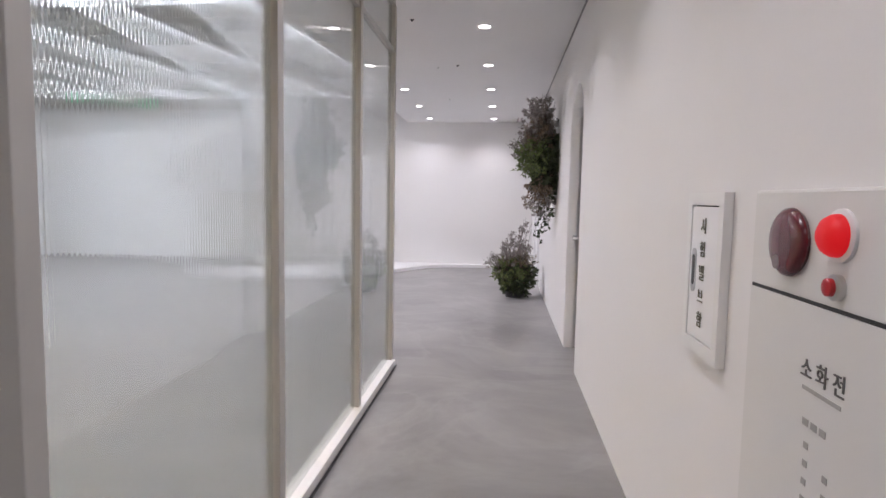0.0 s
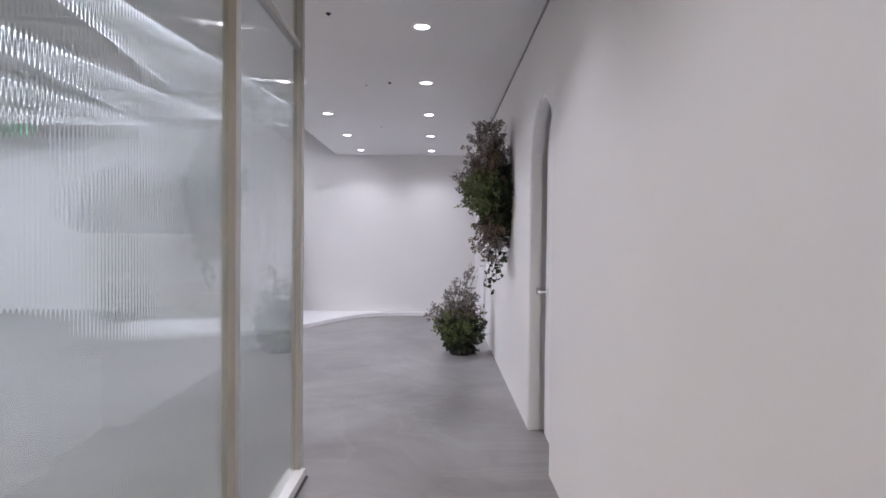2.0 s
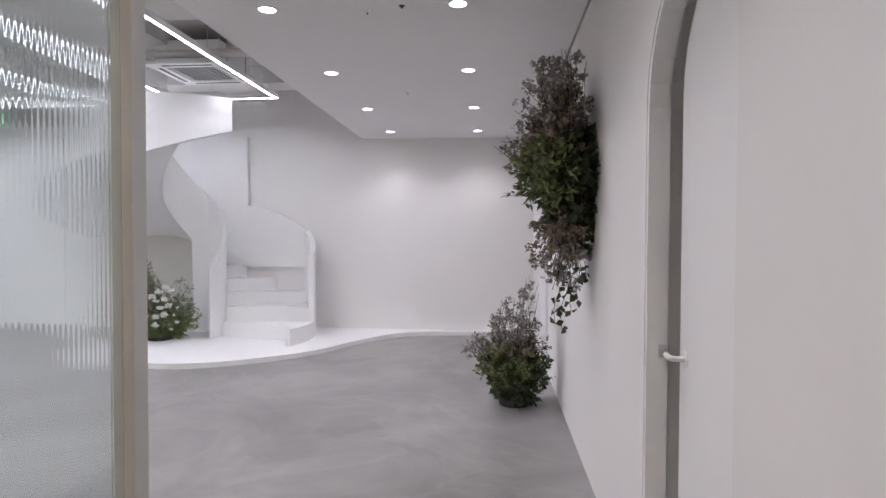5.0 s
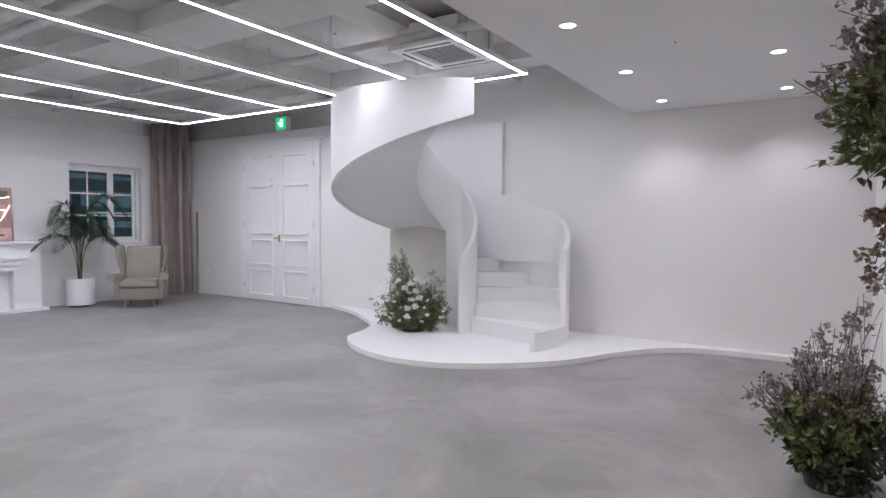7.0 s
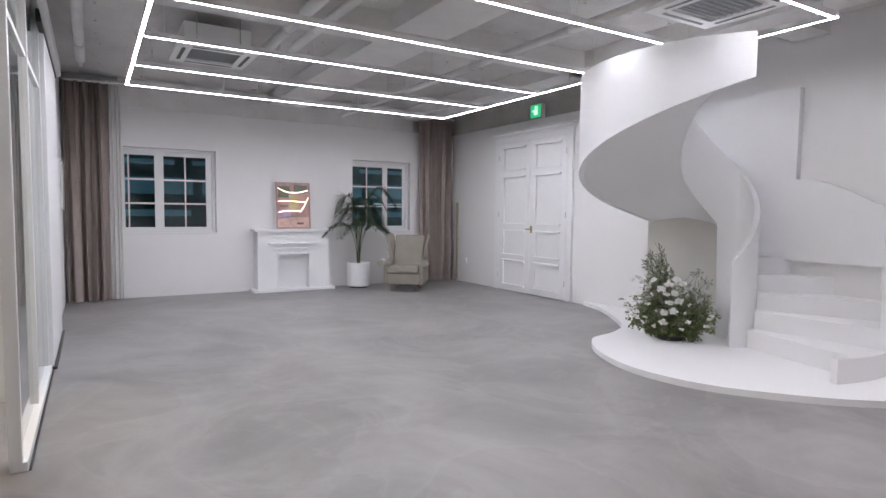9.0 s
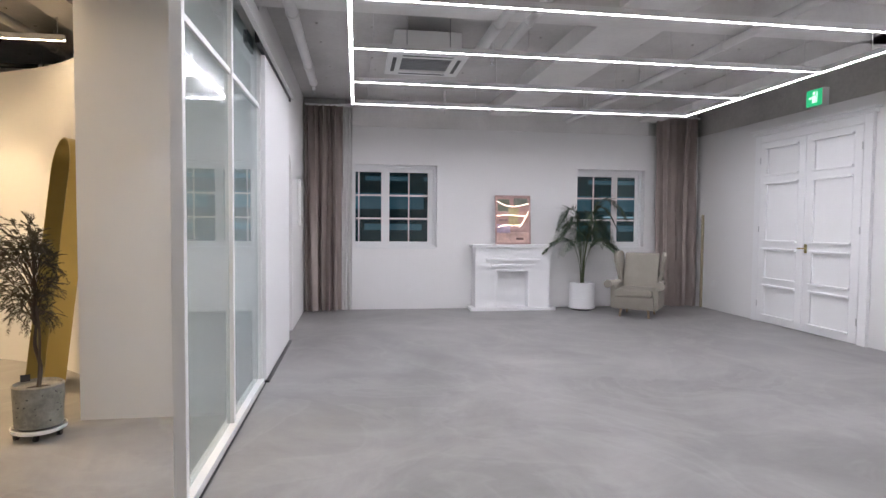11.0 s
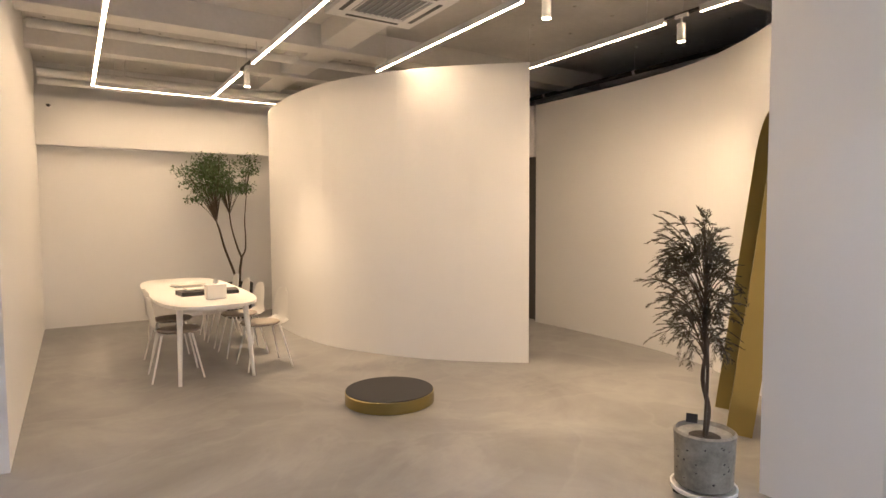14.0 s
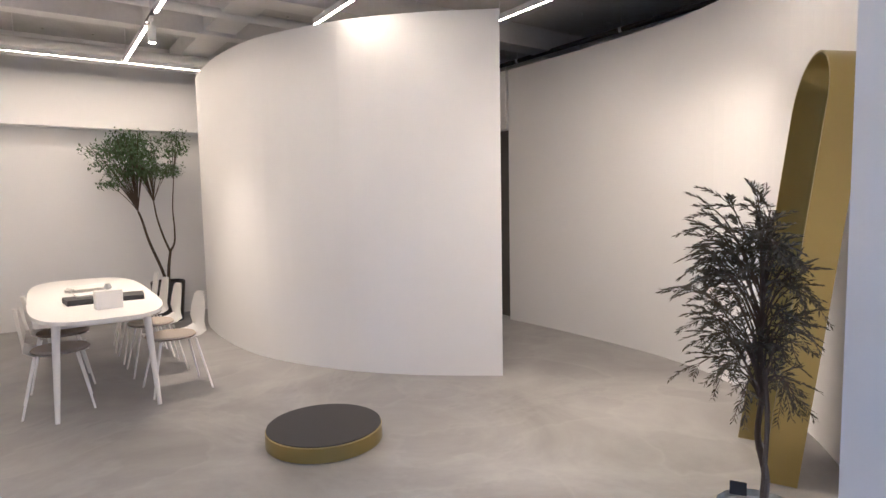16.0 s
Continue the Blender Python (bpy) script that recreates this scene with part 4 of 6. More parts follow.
lettering("\uc18c \ud654 \uc804", 0.046, -0.335, 1.055, INK, door, "dark grey Korean lettering")
bars = bmesh.new()
box(bars, -0.0236, -0.0224, -0.40, -0.27, 1.030, 1.038)
part("lettering_line", bars, INK_PALE, door)
random.seed(5)
bars = bmesh.new()
for i in range(3):
    box(bars, -0.0236, -0.0224, -0.300 - i * 0.030, -0.279 - i * 0.030, 0.962, 0.976)
for r in range(8):
    for c0, n in ((-0.275, 1), (-0.345, 1)):
        if r != 0 or c0 > -0.3:
            box(bars, -0.0236, -0.0224, c0 - 0.030, c0 - 0.014, 0.918 - r * 0.036, 0.931 - r * 0.036)
part("lettering_block", bars, INK_PALE, door)

rescue = thing("rescue_box", "white framed wall box with Korean lettering and recessed pull", "wall box", (EAST, 1.93, 0))
bm = bmesh.new()
for a, b, c, d in ((-0.298, 0.0, 1.383, 1.420), (-0.298, 0.0, 0.935, 0.977), (-0.037, 0.0, 0.977, 1.383), (-0.298, -0.262, 0.977, 1.383)):
    box(bm, -0.026, -0.001, a, b, c, d)
part("frame", bm, FRAME_WHITE, rescue)
part("shadow_gap", boxed(-0.012, -0.001, -0.2615, -0.0375, 0.9775, 1.3825), DARK_METAL, rescue, "dark gap round the lid")
lid = part("lid", boxed(-0.024, -0.0125, -0.259, -0.041, 0.981, 1.379, bevel=0.002), DOOR_WHITE, rescue)


def capsule(bm, y, z0, z1, r, near, far, n=12):
    """An upright oblong with round ends on a wall that faces -x."""
    pts = [(y + r * math.cos(math.pi * k / n), z1 - r + r * math.sin(math.pi * k / n)) for k in range(n + 1)]
    pts += [(y - r * math.cos(math.pi * k / n), z0 + r - r * math.sin(math.pi * k / n)) for k in range(n + 1)]
    return prism(bm, pts, "x", near, far)


pull = part("pull", capsule(bmesh.new(), -0.078, 1.118, 1.252, 0.019, -0.0265, -0.0235), STEEL, lid, "steel recessed pull")
part("pull_slot", capsule(bmesh.new(), -0.078, 1.138, 1.232, 0.011, -0.0272, -0.0262), DARK_METAL, pull)
BADGE = surface("grey_green_raised_letter", (0.17, 0.165, 0.12), 0.45, metal=0.4, spread=0.15, scale=30)
for i, letter in enumerate("\uc2dc\ud5d8\ubc38\ube0c\ud568"):
    lettering(letter, 0.050, -0.150, 1.304 - i * 0.070, BADGE, lid, "raised grey-green Korean letter").location.x = -0.0262

sw = thing("wall_switch", "small white wall switch", "switch", (-10.75, NORTH - 0.001, 0.48))
part("plate", boxed(-0.04, 0.04, -0.012, 0.0, -0.06, 0.06, bevel=0.003), FRAME_WHITE, sw)
part("rocker", boxed(-0.02, 0.02, -0.017, -0.0125, -0.035, 0.035, bevel=0.002), DOOR_WHITE, sw)
pf = thing("picture_frame", "slim pale framed picture on the studio wall", "picture", (-10.55, SOUTH + 0.001, 1.86))
part("frame", boxed(-0.24, 0.24, 0.0, 0.035, -0.36, 0.36, bevel=0.004), FRAME_WHITE, pf)
part("print", boxed(-0.21, 0.21, 0.0355, 0.038, -0.33, 0.33), surface("pale_print", (0.6, 0.6, 0.58), 0.5, spread=0.25, scale=5), pf)


# ---- studio furniture ----
TAUPE = surface("taupe_curtain_cloth", (0.35, 0.292, 0.266), 0.9, spread=0.12, scale=3, grain=220, bump=0.25)
SHEER = surface("sheer_white_cloth", (0.66, 0.65, 0.64), 0.9, spread=0.04, scale=3, grain=220, bump=0.2)


def curtain(name, label, y0, y1, x, mat, folds, amp, z0=0.012, z1=3.56, seed=0):
    rnd = random.Random(seed)
    n = folds * 20
    phase = [rnd.uniform(0, math.tau) for _ in range(3)]
    deep = [rnd.uniform(0.45, 1.25) for _ in range(2 * folds + 3)]
    bm = bmesh.new()
    levels = (z0, z0 + 0.02, 0.45, 0.9, 1.35, 1.8, 2.3, 2.8, z1 - 0.3, z1 - 0.1, z1)
    cols = []
    for i in range(n + 1):
        u = i / n
        col = []
        for side in (0, 1):
            for z in levels:
                h = (z - z0) / (z1 - z0)
                tight = 1.0 - 0.5 * h
                drift = u + 0.045 * math.sin(u * 9.1 + phase[0]) + 0.03 * math.sin(u * 17 + phase[1] + z * 0.5) + 0.016 * math.sin(z * 1.3 + phase[2] + u * 5)
                f = max(0.0, drift * folds * 2)
                k = min(int(f), 2 * folds)
                a = amp * (deep[k] * (1 - f % 1) + deep[k + 1] * (f % 1))
                w = math.sin(f * math.pi)
                wv = (abs(w) ** 0.7 * (1 if w > 0 else -1)) * a * tight + 0.3 * amp * math.sin(f * 2 * math.pi * 1.37 + 1) * (0.35 + 0.65 * h)
                col.append(bm.verts.new((x + wv + (0.004 if side else 0), y0 + (y1 - y0) * u, z)))
        cols.append(col)
    m = len(levels)
    for a, b in zip(cols, cols[1:]):
        for j in range(m - 1):
            bm.faces.new((a[j], b[j], b[j + 1], a[j + 1]))
            bm.faces.new((a[m + j], a[m + j + 1], b[m + j + 1], b[m + j]))
        bm.faces.new((a[0], a[m], b[m], b[0]))
        bm.faces.new((a[m - 1], b[m - 1], b[2 * m - 1], a[2 * m - 1]))
    for col in (cols[0], cols[-1]):
        for j in range(m - 1):
            bm.faces.new((col[j], col[j + 1], col[m + j + 1], col[m + j]))
    c = thing(name, label, "curtain")
    part("cloth", bm, mat, c, "", True)
    part("track", boxed(x - 0.02, x + 0.02, y0, y1, z1 + 0.001, z1 + 0.03), FRAME_WHITE, c)
    return c


curtain("curtain", "taupe pleated floor-length curtain drawn aside in the corner", 4.60, 5.24, -11.20, TAUPE, 5, 0.11, seed=1)
curtain("sheer_curtain", "sheer white curtain edge beside the taupe curtain", 5.22, 5.40, -11.27, SHEER, 3, 0.03, seed=2)
curtain("curtain", "taupe pleated floor-length curtain gathered beside the window", 11.04, 11.93, -11.20, TAUPE, 6, 0.125, seed=3)
post = thing("curtain_post", "thin ochre wooden batten behind the curtain", "batten", (-11.08, 11.962, 0))
part("batten", boxed(-0.012, 0.012, -0.014, 0.03, 0.0, 1.75, bevel=0.002), surface("ochre_wood", (0.32, 0.27, 0.18), 0.6, spread=0.1), post)

fp = thing("fireplace_mantel", "white decorative fireplace surround against the wall", "fireplace", (WEST + 0.003, 8.26, 0))
MANTEL = surface("white_mantel_paint", (0.82, 0.82, 0.825), 0.5, spread=0.02, grain=70, bump=0.08)
part("base_slab", boxed(0, 0.40, -0.78, 0.78, 0.0, 0.05, bevel=0.005), MANTEL, fp)
part("pilaster", boxed(0, 0.32, -0.69, -0.28, 0.05, 1.13), MANTEL, fp)
part("pilaster", boxed(0, 0.32, 0.28, 0.69, 0.05, 1.13), MANTEL, fp)
part("lintel", boxed(0, 0.32, -0.28, 0.28, 0.70, 1.13), MANTEL, fp)
part("firebox_back", boxed(0.02, 0.16, -0.279, 0.279, 0.051, 0.699), MANTEL, fp)
part("mantel_shelf", boxed(0, 0.37, -0.75, 0.75, 1.13, 1.18, bevel=0.006), MANTEL, fp)
for z, w, d in ((0.905, 0.49, 0.05), (0.805, 0.40, 0.035)):
    part("ledge", boxed(0.32, 0.32 + d, -w, w, z - 0.022, z + 0.022, bevel=0.004), MANTEL, fp)
part("inner_frame", box(box(boxed(0.321, 0.335, -0.33, 0.33, 0.70, 0.735), 0.321, 0.335, -0.33, -0.28, 0.05, 0.70), 0.321, 0.335, 0.28, 0.33, 0.05, 0.70), MANTEL, fp)


def ribbon_tube(parent, pts, r, mat):
    part("neon_tube", tube(bmesh.new(), smooth_path(pts, 6), r, 8), mat, parent, "glowing warm white neon tube", True)


art = thing("neon_picture", "framed pastel collage with warm neon lines, on the mantel", "picture", (WEST + 0.14, 8.30, 1.181))
art.rotation_euler = (0, radians(-5), 0)
part("frame", box(box(box(boxed(0.0, 0.03, -0.33, 0.33, 0, 0.02), 0.0, 0.03, -0.33, 0.33, 0.87, 0.89), 0.0, 0.03, -0.33, -0.31, 0.02, 0.87), 0.0, 0.03, 0.31, 0.33, 0.02, 0.87), surface("rose_frame", (0.45, 0.30, 0.28), 0.4), art)
canvas = part("canvas", boxed(0.0, 0.012, -0.309, 0.309, 0.021, 0.869), surface("dusty_pink_print", (0.42, 0.27, 0.25), 0.5, spread=0.3, scale=6), art)
for col, a, b, c, d in (((0.62, 0.42, 0.36), -0.3, 0.3, 0.03, 0.22), ((0.42, 0.34, 0.46), -0.30, -0.05, 0.20, 0.36), ((0.42, 0.36, 0.20), -0.08, 0.12, 0.34, 0.66), ((0.15, 0.17, 0.13), -0.28, -0.06, 0.60, 0.82),
                        ((0.42, 0.27, 0.23), 0.10, 0.30, 0.40, 0.60), ((0.16, 0.10, 0.09), 0.06, 0.2, 0.08, 0.12), ((0.24, 0.16, 0.15), -0.26, -0.1, 0.42, 0.46), ((0.16, 0.17, 0.14), 0.02, 0.28, 0.70, 0.84)):
    part("patch", boxed(0.012, 0.0135 + 0.0005 * (a + 1), a, b, c, d), surface("print_patch", col, 0.55, spread=0.3, scale=8), canvas)
NEON = glow("neon_tube", (1.0, 0.82, 0.66), 4.0)
ribbon_tube(art, [(0.035, -0.30, 0.78), (0.04, -0.15, 0.71), (0.04, 0.05, 0.69), (0.04, 0.29, 0.74)], 0.006, NEON)
ribbon_tube(art, [(0.035, -0.29, 0.52), (0.04, -0.1, 0.53), (0.04, 0.1, 0.52), (0.04, 0.24, 0.51)], 0.006, NEON)
ribbon_tube(art, [(0.035, 0.29, 0.60), (0.04, 0.24, 0.50), (0.04, 0.17, 0.38), (0.04, 0.12, 0.31)], 0.006, NEON)
ribbon_tube(art, [(0.035, -0.28, 0.31), (0.04, -0.15, 0.345), (0.04, 0.0, 0.34), (0.04, 0.14, 0.345)], 0.006, NEON)


LINEN = surface("beige_grey_upholstery", (0.30, 0.275, 0.235), 0.95, spread=0.08, scale=5, grain=260, bump=0.3)


def armchair(at, turn):
    a = thing("wing_armchair", "beige-grey upholstered wing armchair with rolled arms, short legs", "armchair", at, turn)
    wood = surface("pale_wood_leg", (0.36, 0.27, 0.18), 0.5, spread=0.15, scale=12)

    def padded(name, bm, r, seg=3):
        bmesh.ops.bevel(bm, geom=list(bm.edges), offset=r, segments=seg, affect="EDGES", profile=0.55)
        return part(name, bm, LINEN, a, "", True)
    padded("seat_base", prism(bmesh.new(), [(-0.37, 0.14), (0.30, 0.13), (0.32, 0.36), (-0.40, 0.36)], "x", -0.32, 0.32), 0.03)
    cushion = boxed(-0.285, 0.285, -0.43, 0.22, 0.362, 0.485)
    bmesh.ops.subdivide_edges(cushion, edges=list(cushion.edges), cuts=3, use_grid_fill=True)
    for v in cushion.verts:
        if v.co.z > 0.48:
            v.co.z += 0.022 * (1 - (v.co.x / 0.285) ** 2) * (1 - ((v.co.y + 0.10) / 0.34) ** 2)
        if v.co.y < -0.42:
            v.co.y -= 0.018 * (1 - ((v.co.z - 0.42) / 0.07) ** 2)
    sharp = [e for e in cushion.edges if e.calc_face_angle(0.0) > 0.9]
    bmesh.ops.bevel(cushion, geom=sharp, offset=0.022, segments=2, affect="EDGES")
    part("seat_cushion", cushion, LINEN, a, "", True)
    padded("backrest", prism(bmesh.new(), [(0.15, 0.40), (0.28, 0.38), (0.42, 1.03), (0.39, 1.07), (0.31, 1.055), (0.20, 0.66)], "x", -0.29, 0.29), 0.03)
    for s in (-1, 1):
        bm = bmesh.new()
        prism(bm, [(0.36, 0.50), (0.10, 0.55), (0.13, 0.68), (0.09, 0.80), (0.06, 0.93), (0.09, 1.04), (0.18, 1.09), (0.30, 1.10), (0.42, 1.05)], "x", s * 0.325 - 0.032, s * 0.325 + 0.032)
        for v in bm.verts:
            v.co.x += s * max(0.0, v.co.z - 0.60) * 0.22 * max(0.1, 0.42 - v.co.y) / 0.34
        padded("wing", bm, 0.024, 2)
        bm = prism(bmesh.new(), [(-0.34, 0.14), (0.30, 0.14), (0.33, 0.56), (-0.36, 0.53)], "x", s * 0.345 - 0.04, s * 0.345 + 0.04)
        bmesh.ops.bevel(bm, geom=list(bm.edges), offset=0.02, segments=2, affect="EDGES")
        roll = smooth_path([(s * 0.350, 0.30, 0.555), (s * 0.365, 0.06, 0.545), (s * 0.392, -0.20, 0.545), (s * 0.420, -0.40, 0.555)], 5)
        tube(bm, roll, [0.050 + 0.020 * k / (len(roll) - 1) for k in range(len(roll))], 16)
        part("arm", bm, LINEN, a, "", True)
        for y in (-0.27, 0.26):
            part("leg", tube(bmesh.new(), [(s * 0.22, y, 0.16), (s * 0.235, y * 1.05, 0.0)], [0.024, 0.017], 10), wood, a, "pale wooden leg")


armchair((-10.22, 10.25, 0), 52)


# ---- plants ----
def leaf_mat(name, colour, rough=0.6, spread=0.35):
    m, nt, b = nodes_of(name)
    geo = nt.nodes.new("ShaderNodeNewGeometry")
    mr = nt.nodes.new("ShaderNodeMapRange")
    nt.links.new(geo.outputs["Random Per Island"], mr.inputs["Value"])
    mr.inputs["To Min"].default_value, mr.inputs["To Max"].default_value = 1 - spread, 1 + spread
    sc = nt.nodes.new("ShaderNodeVectorMath")
    sc.operation = "SCALE"
    sc.inputs[0].default_value = colour
    nt.links.new(mr.outputs["Result"], sc.inputs["Scale"])
    nt.links.new(sc.outputs[0], b.inputs["Base Color"])
    b.inputs["Roughness"].default_value = rough
    return m


LEAF_DARK = leaf_mat("dark_green_leaf", (0.050, 0.068, 0.032))
LEAF_GREEN = leaf_mat("mid_green_leaf", (0.135, 0.175, 0.060))
LEAF_GREY = leaf_mat("grey_lilac_dried_flower", (0.265, 0.24, 0.225))
LEAF_BROWN = leaf_mat("brown_dried_flower", (0.21, 0.155, 0.11))
LEAF_OLIVE = leaf_mat("olive_tree_leaf", (0.052, 0.047, 0.028))
LEAF_PALE = leaf_mat("pale_grey_green_leaf", (0.21, 0.24, 0.145))
LEAF_FRESH = leaf_mat("fresh_green_leaf", (0.070, 0.125, 0.050))
PETAL = leaf_mat("white_petal", (0.82, 0.81, 0.77), 0.7, 0.08)
STEM = surface("brown_twig", (0.075, 0.055, 0.04), 0.8, spread=0.2, scale=10)
STEM_GREEN = surface("green_stem", (0.08, 0.10, 0.045), 0.7, spread=0.2, scale=10)
SOIL = surface("dark_soil", (0.05, 0.038, 0.03), 0.95, spread=0.4, scale=20, grain=60, bump=0.8, depth=0.01)


def leaf_mesh(name, items, mat, parent, label=""):
    """Many small folded leaves in one mesh: items of (place, along, up, length, width)."""
    verts, faces = [], []
    for p, d, u, ln, w in items:
        d = d.normalized()
        s = d.cross(u)
        s = s.normalized() if s.length > 1e-4 else Vector((1, 0, 0))
        n = s.cross(d)
        i = len(verts)
        verts += [p, p + d * ln * 0.45 + s * w / 2 + n * w * 0.18, p + d * ln, p + d * ln * 0.45 - s * w / 2 + n * w * 0.18]
        faces += [(i, i + 1, i + 2), (i, i + 2, i + 3)]
    me = bpy.data.meshes.new(name)
    me.from_pydata([tuple(v) for v in verts], [], faces)
    me.materials.append(mat)
    ob = new(name, me)
    ob.parent = parent
    return tagged(ob, label, kind="stuff")


def rand_dir(rnd):
    while True:
        v = Vector((rnd.uniform(-1, 1), rnd.uniform(-1, 1), rnd.uniform(-1, 1)))
        if 0.05 < v.length < 1:
            return v.normalized()


def sprays(rnd, root, tips, leaf_n, ln, w, start=0.35, droop=0.1, loose=0.05, twigs=3):
    """Curved stems from the root region to each tip, with short twigs that carry the leaves."""
    stems, items = [], []
    for tip in tips:
        a = Vector(root(rnd))
        b = Vector(tip)
        ctrl = a.lerp(b, 0.5) + Vector((rnd.uniform(-1, 1), rnd.uniform(-1, 1), 0.6)) * droop * (b - a).length
        path = [a.lerp(ctrl, t).lerp(ctrl.lerp(b, t), t) for t in (0, 0.25, 0.5, 0.75, 1.0)]
        stems.append((path, 0.0016))
        for _ in range(twigs):
            t = rnd.uniform(start, 1.0)
            base = a.lerp(ctrl, t).lerp(ctrl.lerp(b, t), t)
            out = ((b - a).normalized() * 0.7 + rand_dir(rnd)).normalized()
            end = base + out * rnd.uniform(0.4, 1.0) * loose * 2.2
            stems.append(([base, base.lerp(end, 0.5), end], 0.0010))
            for _ in range(max(1, leaf_n // twigs)):
                q = base.lerp(end, rnd.uniform(0.2, 1.05)) + rand_dir(rnd) * loose * 0.35
                items.append((q, (out + rand_dir(rnd) * 0.9), rand_dir(rnd), ln * rnd.uniform(0.6, 1.3), w * rnd.uniform(0.7, 1.3)))
    return stems, items


def stem_mesh(name, stems, mat, parent, sides=4):
    bm = bmesh.new()
    for path, r in stems:
        tube(bm, path, r, sides, caps=False)
    return tagged(part(name, bm, mat, parent), kind="stuff")


def cluster(rnd, n, c, s):
    out = []
    for _ in range(n):
        d = rand_dir(rnd) * rnd.uniform(0.55, 1.0) ** 0.5
        out.append((c[0] + d.x * s[0], c[1] + d.y * s[1], c[2] + d.z * s[2]))
    return out


def floor_bush():
    rnd = random.Random(11)
    t = thing("dried_flower_bush", "bushy floor arrangement of dark greenery and dried lilac flowers", "plant", (0.22, 8.40, 0))
    part("base_tray", lathe(bmesh.new(), [(0, 0), (0.13, 0.0), (0.15, 0.07), (0.14, 0.09), (0, 0.09)], 20), BLACK, t)
    root = lambda r: (r.uniform(-0.08, 0.08), r.uniform(-0.08, 0.08), 0.06)
    all_stems = []
    for name, lab, mat, n, c, s, leaf_n, ln, w, loose in (
            ("dark_foliage", "dark green leaves", LEAF_DARK, 110, (0, 0, 0.30), (0.27, 0.27, 0.26), 24, 0.055, 0.036, 0.05),
            ("green_foliage", "mid green leaves", LEAF_GREEN, 85, (-0.07, -0.07, 0.42), (0.29, 0.29, 0.19), 26, 0.045, 0.022, 0.055),
            ("brown_flower_spray", "brown dried flowers", LEAF_BROWN, 36, (0.06, -0.06, 0.58), (0.22, 0.24, 0.14), 46, 0.026, 0.018, 0.05),
            ("lilac_flower_spray", "greyish lilac dried flower heads", LEAF_GREY, 50, (0.0, 0.0, 0.76), (0.20, 0.22, 0.26), 54, 0.028, 0.022, 0.06),
            ("side_spray", "pale dried side sprays", LEAF_GREY, 18, (-0.34, -0.05, 0.55), (0.13, 0.13, 0.10), 40, 0.026, 0.02, 0.05),
            ("tall_spray", "thin tall sprays", LEAF_GREY, 8, (0.15, 0.0, 1.04), (0.08, 0.1, 0.12), 34, 0.028, 0.022, 0.045)):
        st, items = sprays(rnd, root, cluster(rnd, n, c, s), leaf_n, ln, w, loose=loose)
        all_stems += st
        leaf_mesh(name, items, mat, t, lab)
    stem_mesh("stem", all_stems, STEM, t)


floor_bush()


